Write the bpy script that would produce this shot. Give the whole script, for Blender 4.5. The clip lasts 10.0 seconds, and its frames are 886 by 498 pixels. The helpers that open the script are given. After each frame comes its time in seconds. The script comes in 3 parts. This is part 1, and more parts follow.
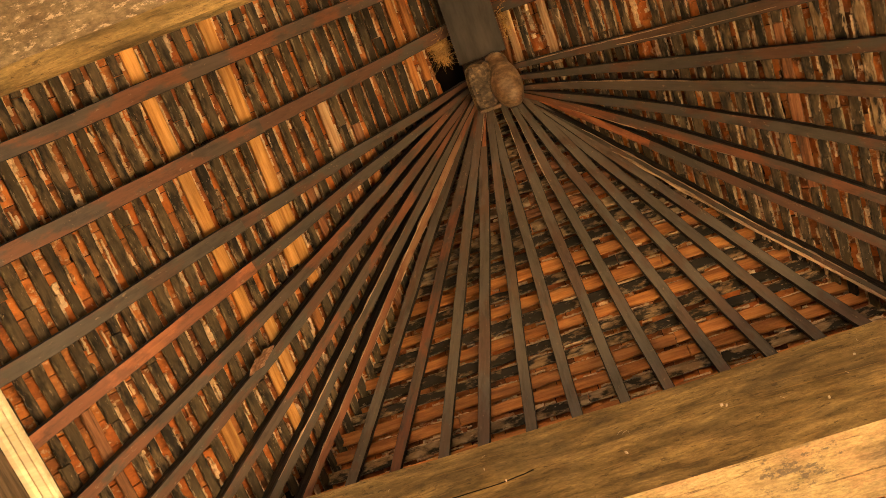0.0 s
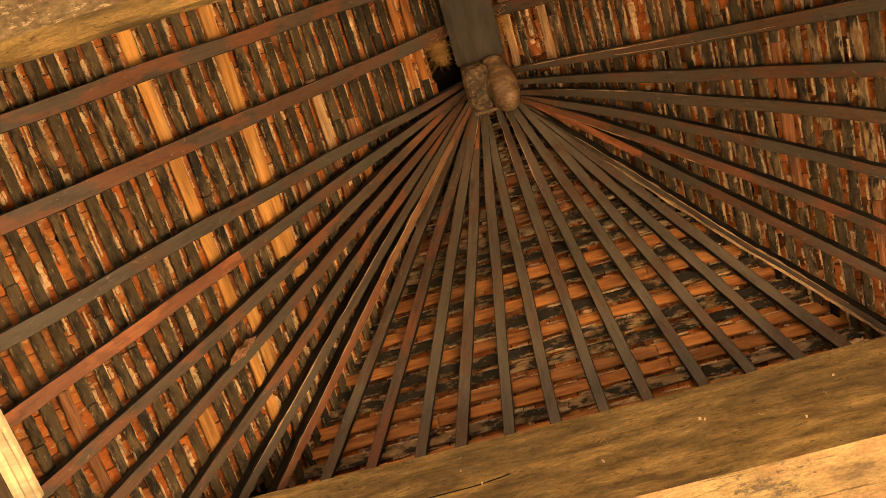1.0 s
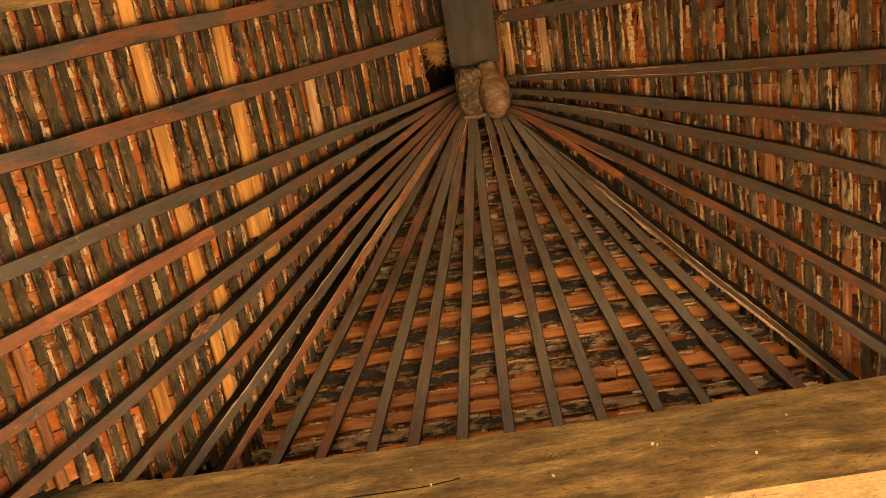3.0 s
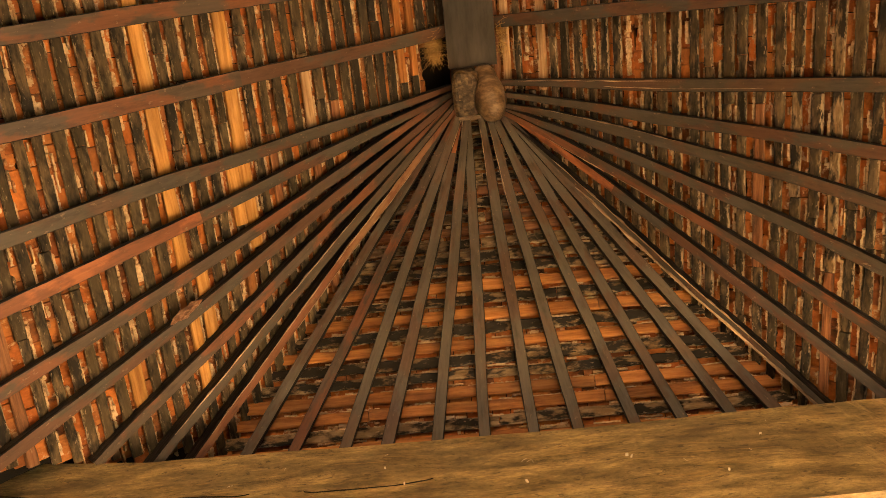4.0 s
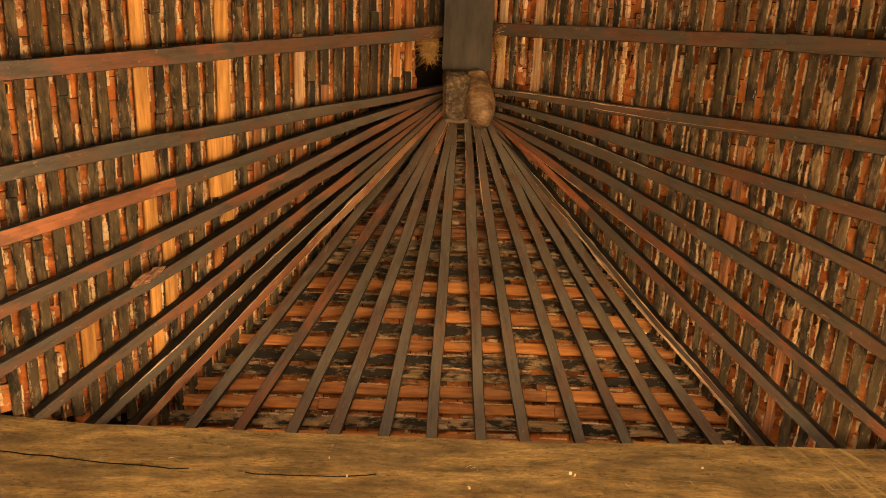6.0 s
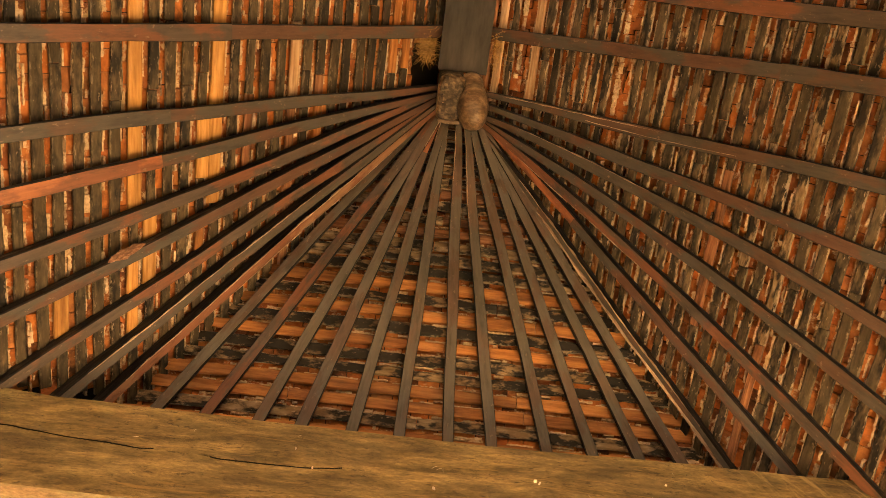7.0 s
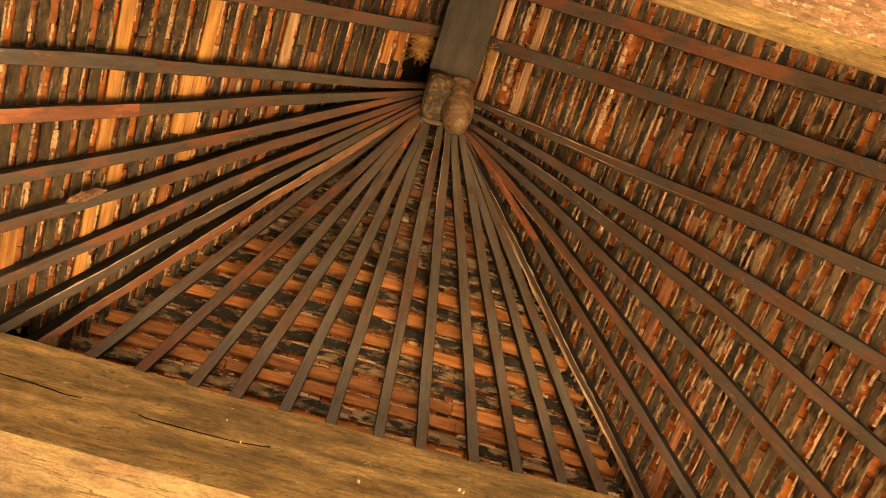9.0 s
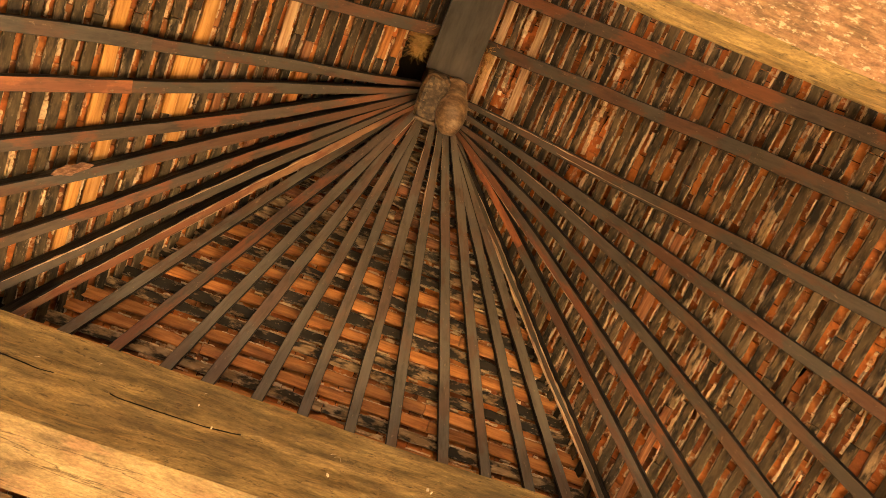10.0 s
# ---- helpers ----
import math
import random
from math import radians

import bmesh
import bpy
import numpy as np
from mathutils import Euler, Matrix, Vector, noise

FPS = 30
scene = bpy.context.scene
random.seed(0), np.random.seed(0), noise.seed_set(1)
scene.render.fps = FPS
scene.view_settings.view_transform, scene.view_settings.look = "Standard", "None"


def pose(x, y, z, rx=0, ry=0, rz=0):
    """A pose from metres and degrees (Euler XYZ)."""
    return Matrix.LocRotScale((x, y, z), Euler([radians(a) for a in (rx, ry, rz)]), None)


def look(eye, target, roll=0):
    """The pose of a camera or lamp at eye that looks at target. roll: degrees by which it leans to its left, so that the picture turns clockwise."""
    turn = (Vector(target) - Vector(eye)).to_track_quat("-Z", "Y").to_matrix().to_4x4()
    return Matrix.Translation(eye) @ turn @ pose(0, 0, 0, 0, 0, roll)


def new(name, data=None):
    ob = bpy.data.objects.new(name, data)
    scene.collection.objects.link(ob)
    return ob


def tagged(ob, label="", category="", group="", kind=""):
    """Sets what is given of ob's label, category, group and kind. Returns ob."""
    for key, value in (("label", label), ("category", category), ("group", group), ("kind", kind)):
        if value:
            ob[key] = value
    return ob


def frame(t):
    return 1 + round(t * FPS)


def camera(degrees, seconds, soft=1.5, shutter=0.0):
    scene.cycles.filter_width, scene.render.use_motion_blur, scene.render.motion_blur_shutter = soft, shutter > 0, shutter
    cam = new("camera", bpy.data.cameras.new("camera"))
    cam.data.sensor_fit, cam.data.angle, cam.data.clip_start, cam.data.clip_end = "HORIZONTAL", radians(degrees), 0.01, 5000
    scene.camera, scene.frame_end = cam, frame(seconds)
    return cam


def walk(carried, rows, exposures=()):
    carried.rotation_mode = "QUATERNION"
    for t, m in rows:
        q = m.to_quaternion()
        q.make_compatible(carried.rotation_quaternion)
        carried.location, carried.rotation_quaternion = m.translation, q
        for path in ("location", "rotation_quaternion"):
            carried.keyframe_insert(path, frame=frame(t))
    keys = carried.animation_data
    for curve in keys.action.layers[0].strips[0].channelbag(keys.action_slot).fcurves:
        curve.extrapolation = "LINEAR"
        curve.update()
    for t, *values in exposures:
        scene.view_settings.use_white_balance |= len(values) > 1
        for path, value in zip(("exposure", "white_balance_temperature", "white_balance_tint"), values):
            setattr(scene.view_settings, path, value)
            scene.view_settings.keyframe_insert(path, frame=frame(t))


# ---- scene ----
# ---------------------------------------------------------------- camera
cam = camera(55.5, 10.0, soft=0.9)
TILT, LEAN, BACK, EYE_Z = 71.5, -0.35, -0.208, 1.5
YAWS = [(0, -19.19), (0.5, -17.6), (1, -15.9), (1.5, -14.23), (2, -12.39), (2.5, -10.69), (4, -5.32), (4.5, -3.48),
        (5, -1.54), (5.5, 0.4), (7, 7.33), (7.5, 9.88), (8, 12.54), (8.5, 15.06), (9, 17.5), (9.5, 19.72), (10, 21.78)]


def tripod(yaw):
    """The camera, tilted up, on a head that turns about the upright axis x = y = 0."""
    a, p = radians(yaw), radians(TILT)
    eye = Vector((BACK * math.sin(a), BACK * math.cos(a), EYE_Z))
    way = Vector((math.cos(p) * math.sin(a), math.cos(p) * math.cos(a), math.sin(p)))
    return look(eye, eye + way, LEAN)


walk(cam, [(t, tripod(yaw)) for t, yaw in YAWS], [(0, 5.02), (2.5, 5.09), (5, 5.15), (7.5, 5.35), (10, 5.44)])

# ---------------------------------------------------------------- light
world = bpy.data.worlds.new("sky")
scene.world = world
world.use_nodes = True
wn = world.node_tree
sky = wn.nodes.new("ShaderNodeTexSky")
sky.sky_type, sky.sun_disc, sky.sun_elevation, sky.sun_rotation = "NISHITA", False, radians(46), radians(87)
wn.links.new(sky.outputs[0], wn.nodes["Background"].inputs[0])
wn.nodes["Background"].inputs[1].default_value = 0.1
sun = new("sun", bpy.data.lights.new("sun", "SUN"))
sun.data.energy, sun.data.angle, sun.data.color = 3.4, radians(0.5), (1, 0.815, 0.515)
sun.matrix_world = look((8, 0.4, 8.3), (0, 0, 0))


def fill_light(name, centre, target, w, h, power, color):
    ob = new(name, bpy.data.lights.new(name, "AREA"))
    ob.data.shape, ob.data.size, ob.data.size_y, ob.data.energy, ob.data.color = "RECTANGLE", w, h, power, color
    ob.matrix_world = look(centre, target)
    return ob


WARM = (1.0, 0.735, 0.375)
# added fill lamps; no opening or lamp is seen on these sides
fill_light("daylight_east", (1.9, 0.9, 1.1), (0.0, 0.9, 1.2), 1.2, 2.1, 2.4, WARM)
fill_light("daylight_south", (0.2, -3.6, 1.15), (0.0, 0.0, 1.3), 2.6, 2.1, 1.0, WARM)


# ---------------------------------------------------------------- materials
class Nodes:
    def __init__(self, name, rough=0.7):
        self.m = bpy.data.materials.new(name)
        self.m.use_nodes = True
        self.t = self.m.node_tree
        self.b = self.t.nodes["Principled BSDF"]
        self.b.inputs["Roughness"].default_value = rough
        self.b.inputs["Specular IOR Level"].default_value = 0.3

    def n(self, kind, **ins):
        nd = self.t.nodes.new("ShaderNode" + kind)
        for k, v in ins.items():
            s = nd.inputs[k.replace("_", " ")]
            if hasattr(v, "is_output"):
                self.t.links.new(v, s)
            else:
                s.default_value = v
        return nd

    def coords(self, scale, shift=None):
        tc = self.n("TexCoord").outputs["Object"]
        mp = self.n("Mapping", Vector=tc, Scale=scale)
        if shift is not None:
            cx = self.n("CombineXYZ", X=shift, Y=shift, Z=shift)
            self.t.links.new(cx.outputs[0], mp.inputs["Location"])
        return mp.outputs[0]

    def rnd(self, island=False, times=1.0):
        s = self.n("NewGeometry").outputs["Random Per Island"] if island else self.n("ObjectInfo").outputs["Random"]
        mt = self.n("Math")
        mt.operation = "MULTIPLY"
        self.t.links.new(s, mt.inputs[0])
        mt.inputs[1].default_value = times
        return mt.outputs[0]

    def noise(self, vec, scale, detail=6, rough=0.6):
        return self.n("TexNoise", Vector=vec, Scale=scale, Detail=detail, Roughness=rough).outputs["Fac"]

    def ramp(self, fac, *stops):
        r = self.n("ValToRGB", Fac=fac)
        e = r.color_ramp.elements
        while len(e) < len(stops):
            e.new(0.5)
        for el, (p, c) in zip(e, stops):
            el.position, el.color = p, (c, c, c, 1) if isinstance(c, (int, float)) else (*c, 1)
        return r.outputs[0]

    def mix(self, fac, a, b, mode="MIX"):
        x = self.n("Mix")
        x.data_type, x.blend_type = "RGBA", mode
        for s, v in ((x.inputs[0], fac), (x.inputs[6], a), (x.inputs[7], b)):
            if hasattr(v, "is_output"):
                self.t.links.new(v, s)
            else:
                s.default_value = v if isinstance(v, (int, float)) else (*v, 1)
        return x.outputs[2]

    def finish(self, color, height, bump=0.4, dist=0.004, rough=None):
        self.t.links.new(color, self.b.inputs["Base Color"])
        bp = self.n("Bump", Height=height, Strength=bump, Distance=dist)
        self.t.links.new(bp.outputs[0], self.b.inputs["Normal"])
        if rough is not None:
            self.t.links.new(rough, self.b.inputs["Roughness"])
        return self.m


def wood(name, deep, mid, pale, grain=(1.5, 26, 26), rough=0.6, stain=0.5, stain_color=(0.02, 0.016, 0.012), bump=0.5, scratch=0.0):
    """Timber with its grain along the object's own x."""
    k = Nodes(name, rough)
    sh = k.rnd(times=37.0)
    g = k.coords(grain, sh)
    fine = k.noise(g, 3.0, 8, 0.65)
    broad = k.noise(k.coords((1.2, 5, 5), sh), 2.0, 4, 0.55)
    col = k.ramp(fine, (0.34, deep), (0.5, mid), (0.66, pale))
    tone = k.ramp(broad, (0.35, 0.62), (0.65, 1.2))
    col = k.mix(1.0, col, tone, "MULTIPLY")
    st = k.ramp(k.noise(k.coords((2.2, 9, 9), sh), 2.6, 7, 0.7), (0.5, 0.0), (0.72, stain))
    col = k.mix(st, col, stain_color)
    if scratch:
        sc = k.ramp(k.noise(k.coords((5, 40, 40), sh), 4.0, 3, 0.5), (0.68, 0.0), (0.76, scratch))
        col = k.mix(sc, col, (0.42, 0.28, 0.16))
    rg = k.ramp(fine, (0.3, rough + 0.15), (0.7, rough - 0.1))
    return k.finish(col, fine, bump, 0.003, rg)


def hewn_wood(name):
    """Hewn beam timber: olive brown along the grain, with smoky stains, ochre streaks, fine shakes and a scraped patch near its east end."""
    k = Nodes(name, 0.65)
    bend = k.n("TexNoise", Vector=k.coords((1.1, 2.5, 2.5)), Scale=1.6, Detail=3.0)
    off = k.n("VectorMath")
    off.operation = "MULTIPLY"
    k.t.links.new(bend.outputs["Color"], off.inputs[0])
    off.inputs[1].default_value = (0.0, 0.10, 0.10)
    warped = k.n("VectorMath")
    warped.operation = "ADD"
    k.t.links.new(k.n("TexCoord").outputs["Object"], warped.inputs[0])
    k.t.links.new(off.outputs[0], warped.inputs[1])

    def along(scale):
        return k.n("Mapping", Vector=warped.outputs[0], Scale=scale).outputs[0]

    fine = k.noise(along((6.0, 34, 34)), 3.0, 9, 0.74)
    bands = k.noise(along((2.4, 6, 9)), 1.8, 9, 0.64)
    col = k.ramp(bands, (0.38, (0.150, 0.103, 0.041)), (0.46, (0.255, 0.172, 0.066)), (0.53, (0.325, 0.225, 0.090)), (0.62, (0.48, 0.325, 0.128)))
    col = k.mix(1.0, col, k.ramp(fine, (0.30, 0.78), (0.70, 1.16)), "MULTIPLY")
    grit = k.noise(along((60, 140, 140)), 1.0, 5, 0.72)
    col = k.mix(1.0, col, k.ramp(grit, (0.34, 0.70), (0.66, 1.22)), "MULTIPLY")
    smoke = k.ramp(k.noise(along((1.3, 3.0, 6.0)), 1.7, 9, 0.68), (0.48, 0.0), (0.60, 0.62))
    col = k.mix(smoke, col, (0.100, 0.072, 0.036))
    specks = k.ramp(k.noise(along((10, 24, 28)), 2.2, 7, 0.78), (0.57, 0.0), (0.62, 0.7))
    col = k.mix(specks, col, (0.048, 0.033, 0.019))
    streak = k.ramp(k.noise(along((1.0, 42, 42)), 2.2, 6, 0.6), (0.60, 0.0), (0.68, 0.5))
    col = k.mix(streak, col, (0.44, 0.27, 0.085))
    line = k.ramp(k.noise(along((0.7, 15, 21)), 1.5, 6, 0.6), (0.486, 0.0), (0.492, 0.8), (0.498, 0.0))
    some = k.ramp(k.noise(along((2.2, 3, 5)), 1.4, 3, 0.5), (0.50, 0.0), (0.60, 1.0))
    col = k.mix(k.mix(1.0, line, some, "MULTIPLY"), col, (0.030, 0.020, 0.012))
    mp = k.n("Mapping", Vector=k.n("TexCoord").outputs["Object"], Rotation=(0, radians(-68), 0), Scale=(1, 1, 1))
    sp = k.n("SeparateXYZ", Vector=k.n("TexCoord").outputs["Object"])
    near = k.n("MapRange", Value=sp.outputs["X"], From_Min=1.00, From_Max=1.22)
    st = k.n("Mapping", Vector=mp.outputs[0], Scale=(2.6, 14, 16))
    scrape = k.ramp(k.noise(st.outputs[0], 1.5, 9, 0.74), (0.51, 0.0), (0.62, 0.85))
    fac = k.n("Math")
    fac.operation = "MULTIPLY"
    k.t.links.new(scrape, fac.inputs[0])
    k.t.links.new(near.outputs[0], fac.inputs[1])
    col = k.mix(fac.outputs[0], col, (0.50, 0.35, 0.15))
    return k.finish(col, fine, 0.35, 0.003)


def adzed_wood(name):
    """The beam's pale underside: yellow ochre with rosy and greenish clouds, short grain, ragged shakes."""
    k = Nodes(name, 0.75)
    fine = k.noise(k.coords((7, 34, 34)), 3.0, 9, 0.75)
    cloud = k.noise(k.coords((2.4, 6, 6)), 1.8, 8, 0.65)
    col = k.ramp(cloud, (0.36, (0.175, 0.120, 0.058)), (0.46, (0.30, 0.208, 0.095)), (0.55, (0.375, 0.268, 0.126)), (0.66, (0.47, 0.35, 0.18)))
    rosy = k.ramp(k.noise(k.coords((3, 9, 9)), 1.3, 7, 0.7), (0.50, 0.0), (0.62, 0.6))
    col = k.mix(rosy, col, (0.44, 0.25, 0.125))
    green = k.ramp(k.noise(k.coords((2.6, 5, 5)), 2.9, 7, 0.7), (0.54, 0.0), (0.64, 0.6))
    col = k.mix(green, col, (0.27, 0.215, 0.10))
    col = k.mix(1.0, col, k.ramp(fine, (0.32, 0.72), (0.68, 1.18)), "MULTIPLY")
    grit = k.noise(k.coords((70, 150, 150)), 1.0, 5, 0.7)
    col = k.mix(1.0, col, k.ramp(grit, (0.34, 0.72), (0.66, 1.2)), "MULTIPLY")
    pits = k.ramp(k.noise(k.coords((16, 60, 60)), 2.0, 6, 0.75), (0.63, 0.0), (0.68, 0.8))
    col = k.mix(pits, col, (0.13, 0.085, 0.04))
    shake = k.ramp(k.noise(k.coords((0.55, 8, 8)), 1.5, 6, 0.55), (0.486, 0.0), (0.494, 0.95), (0.502, 0.0))
    some = k.ramp(k.noise(k.coords((1.3, 4, 4)), 1.4, 3, 0.5), (0.36, 0.0), (0.44, 1.0))
    shakes = k.mix(1.0, shake, some, "MULTIPLY")
    col = k.mix(shakes, col, (0.05, 0.03, 0.015))
    away = k.n("VectorMath", Vector=k.n("TexCoord").outputs["Object"])
    away.operation = "DISTANCE"
    away.inputs[1].default_value = (0.555, 1.305, 3.45)
    ring = k.n("Math")
    k.t.links.new(away.outputs["Value"], ring.inputs[0])
    k.t.links.new(k.noise(k.coords((14, 22, 22)), 1.5, 7, 0.75), ring.inputs[1])
    col = k.mix(k.ramp(ring.outputs[0], (0.48, 0.85), (0.545, 0.0)), col, (0.09, 0.07, 0.05))
    return k.finish(col, fine, 0.5, 0.004)


def rafter_wood(name, deep, pale, other, share=0.3, rough=0.55):
    """Old rafter timber: one tone along the grain, drifting to another tone in stretches."""
    k = Nodes(name, rough)
    sh = k.rnd(times=51.0)
    fine = k.noise(k.coords((2.2, 30, 30), sh), 3.0, 8, 0.65)
    base = k.ramp(fine, (0.30, tuple(a * 0.4 + b * 0.6 for a, b in zip(deep, pale))), (0.7, pale))
    alt = k.ramp(fine, (0.30, tuple(c * 0.72 for c in other)), (0.7, other))
    along = k.noise(k.coords((2.4, 5, 5), sh), 1.6, 6, 0.6)
    which = k.ramp(along, (0.58 - share * 0.4, 0.0), (0.64 - share * 0.4, 0.9))
    col = k.mix(which, base, alt)
    dirt = k.ramp(k.noise(k.coords((4, 16, 16), sh), 2.0, 8, 0.7), (0.5, 0.0), (0.70, 0.6))
    col = k.mix(dirt, col, (0.030, 0.022, 0.015))
    dust = k.ramp(k.noise(k.coords((11, 20, 20), sh), 3.0, 8, 0.75), (0.61, 0.0), (0.65, 0.6))
    col = k.mix(dust, col, (0.26, 0.18, 0.11))
    return k.finish(col, fine, 0.35, 0.002)


def terracotta():
    k = Nodes("terracotta", 0.85)
    sh = k.rnd(island=False, times=91.0)
    isl = k.rnd(island=True, times=71.0)
    add = k.n("Math")
    k.t.links.new(sh, add.inputs[0])
    k.t.links.new(isl, add.inputs[1])
    s = add.outputs[0]
    fr = k.n("Math")
    fr.operation = "FRACT"
    k.t.links.new(s, fr.inputs[0])
    base = k.ramp(fr.outputs[0], (0.0, (0.34, 0.100, 0.020)), (0.3, (0.52, 0.170, 0.034)), (0.55, (0.42, 0.165, 0.048)), (0.8, (0.20, 0.064, 0.020)), (1.0, (0.43, 0.128, 0.026)))
    v = k.coords((0.7, 1, 1), s)
    mottled = k.noise(v, 45, 6, 0.65)
    col = k.mix(1.0, base, k.ramp(mottled, (0.3, 0.62), (0.7, 1.2)), "MULTIPLY")
    soot = k.ramp(k.noise(v, 10, 6, 0.65), (0.49, 0.0), (0.66, 0.85))
    col = k.mix(soot, col, (0.018, 0.010, 0.006))
    lime = k.ramp(k.noise(v, 26, 8, 0.72), (0.57, 0.0), (0.64, 0.75))
    col = k.mix(lime, col, (0.55, 0.38, 0.22))
    return k.finish(col, mottled, 0.7, 0.004)


def tile_lip():
    """Broken tile edges under a skin of lime: each one from white to burnt orange."""
    k = Nodes("limed_tile_edge", 0.9)
    v = k.coords((1, 1, 1))
    f = k.noise(v, 70, 6, 0.7)
    tone = k.ramp(k.rnd(island=True), (0.0, (0.38, 0.15, 0.05)), (0.14, (0.34, 0.17, 0.08)), (0.30, (0.56, 0.37, 0.20)), (0.88, (0.66, 0.46, 0.28)), (1.0, (0.14, 0.09, 0.05)))
    col = k.mix(1.0, tone, k.ramp(f, (0.35, 0.5), (0.62, 1.12)), "MULTIPLY")
    lime = k.ramp(k.noise(v, 30, 7, 0.7), (0.5, 0.0), (0.6, 0.8))
    col = k.mix(lime, col, (0.60, 0.43, 0.27))
    return k.finish(col, f, 0.8, 0.004)


def mouldy_wood(name, core, mould, bloom, amount, edge=(0.45, 0.62), black=0.0, crust=0.0, hard_edge=0.18):
    """Old batten timber: a smooth weathered core, soft clouds of mould, black soft blotches and a little hard bloom."""
    k = Nodes(name, 0.8)
    sh = k.rnd(times=63.0)
    fine = k.noise(k.coords((6, 70, 70), sh), 3.0, 7, 0.65)
    col = k.ramp(fine, (0.3, tuple(c * 0.75 for c in core)), (0.7, tuple(c * 1.25 for c in core)))
    col = k.mix(1.0, col, k.ramp(k.rnd(), (0.0, 0.72), (1.0, 1.3)), "MULTIPLY")
    soft = k.ramp(k.noise(k.coords((7, 26, 26), sh), 2.0, 4, 0.55), (edge[0], 0.0), (edge[1] + 0.1, amount))
    col = k.mix(soft, col, mould)
    if black:
        blot = k.ramp(k.noise(k.coords((5.5, 15, 15), sh), 1.9, 5, 0.6), (0.52 - black * 0.2, 0.0), (0.52 - black * 0.2 + hard_edge, 0.97))
        col = k.mix(blot, col, (0.013, 0.010, 0.007))
    if crust:
        y = k.n("SeparateXYZ", Vector=k.n("TexCoord").outputs["Object"]).outputs["Y"]
        far = k.n("Math")
        far.operation = "ABSOLUTE"
        k.t.links.new(y, far.inputs[0])
        rim = k.n("MapRange", Value=far.outputs[0], From_Min=0.006, From_Max=0.019, To_Max=0.28).outputs[0]
        rag = k.n("Math")
        k.t.links.new(rim, rag.inputs[0])
        k.t.links.new(k.noise(k.coords((14, 40, 40), sh), 2.0, 7, 0.7), rag.inputs[1])
        col = k.mix(k.ramp(rag.outputs[0], (0.70, 0.0), (0.78, crust)), col, bloom)
    hard = k.ramp(k.noise(k.coords((15, 55, 55), sh), 2.0, 8, 0.72), (0.62, 0.0), (0.68, 0.7))
    col = k.mix(hard, col, bloom)
    return k.finish(col, fine, 0.6, 0.002)


def limed_wood(name, core, mould, bloom, amount, edge):
    """Broad beam timber under old limewash."""
    k = Nodes(name, 0.8)
    fine = k.noise(k.coords((2.0, 34, 34)), 3.0, 7, 0.65)
    col = k.ramp(fine, (0.3, tuple(c * 0.45 for c in core)), (0.7, tuple(c * 1.5 for c in core)))
    soft = k.ramp(k.noise(k.coords((4, 11, 11)), 2.2, 5, 0.6), (edge[0], 0.0), (edge[1] + 0.1, amount))
    col = k.mix(soft, col, mould)
    sp = k.n("SeparateXYZ", Vector=k.n("TexCoord").outputs["Object"])
    west = k.n("MapRange", Value=sp.outputs["X"], From_Min=0.5, From_Max=-0.5, To_Max=0.85).outputs[0]
    col = k.mix(west, col, k.ramp(k.noise(k.coords((5, 12, 12)), 2.0, 7, 0.7), (0.38, (0.115, 0.086, 0.045)), (0.62, (0.235, 0.180, 0.100))))
    grit = k.noise(k.coords((45, 90, 90)), 1.0, 6, 0.72)
    col = k.mix(1.0, col, k.ramp(grit, (0.36, 0.62), (0.64, 1.22)), "MULTIPLY")
    hard = k.ramp(k.noise(k.coords((14, 34, 34)), 2.0, 8, 0.74), (0.55, 0.0), (0.61, 0.8))
    col = k.mix(hard, col, bloom)
    return k.finish(col, fine, 0.7, 0.003)


def plaster(name, a, b, scale=3.0):
    k = Nodes(name, 0.9)
    v = k.coords((1, 1, 1))
    f = k.noise(v, scale, 8, 0.65)
    g = k.noise(v, scale * 22, 4, 0.6)
    return k.finish(k.mix(1.0, k.ramp(f, (0.3, a), (0.7, b)), k.ramp(g, (0.3, 0.85), (0.7, 1.1)), "MULTIPLY"), g, 0.4, 0.004)


TONES = {"grey": rafter_wood("grey_rafter_wood", (0.040, 0.034, 0.026), (0.080, 0.066, 0.050), (0.12, 0.058, 0.033), 0.3),
         "brown": rafter_wood("brown_rafter_wood", (0.040, 0.024, 0.014), (0.110, 0.063, 0.038), (0.082, 0.068, 0.051), 0.4),
         "red": rafter_wood("red_rafter_wood", (0.060, 0.024, 0.013), (0.178, 0.072, 0.034), (0.085, 0.066, 0.049), 0.3),
         "slate": rafter_wood("slate_rafter_wood", (0.060, 0.050, 0.038), (0.128, 0.106, 0.079), (0.125, 0.076, 0.050), 0.25),
         "dun": rafter_wood("dun_rafter_wood", (0.060, 0.040, 0.027), (0.140, 0.094, 0.063), (0.120, 0.102, 0.077), 0.4),
         "orange": rafter_wood("orange_rafter_wood", (0.12, 0.038, 0.015), (0.36, 0.13, 0.05), (0.20, 0.075, 0.035), 0.3),
         "pale": rafter_wood("pale_rafter_wood", (0.085, 0.042, 0.021), (0.27, 0.14, 0.07), (0.19, 0.072, 0.034), 0.4)}
# near-black colour carries the shade on the rafters' flanks
FLANK = wood("shaded_rafter_flank", (0.006, 0.004, 0.003), (0.011, 0.007, 0.0045), (0.024, 0.014, 0.008), grain=(3, 22, 22), stain=0.4, bump=0.6)
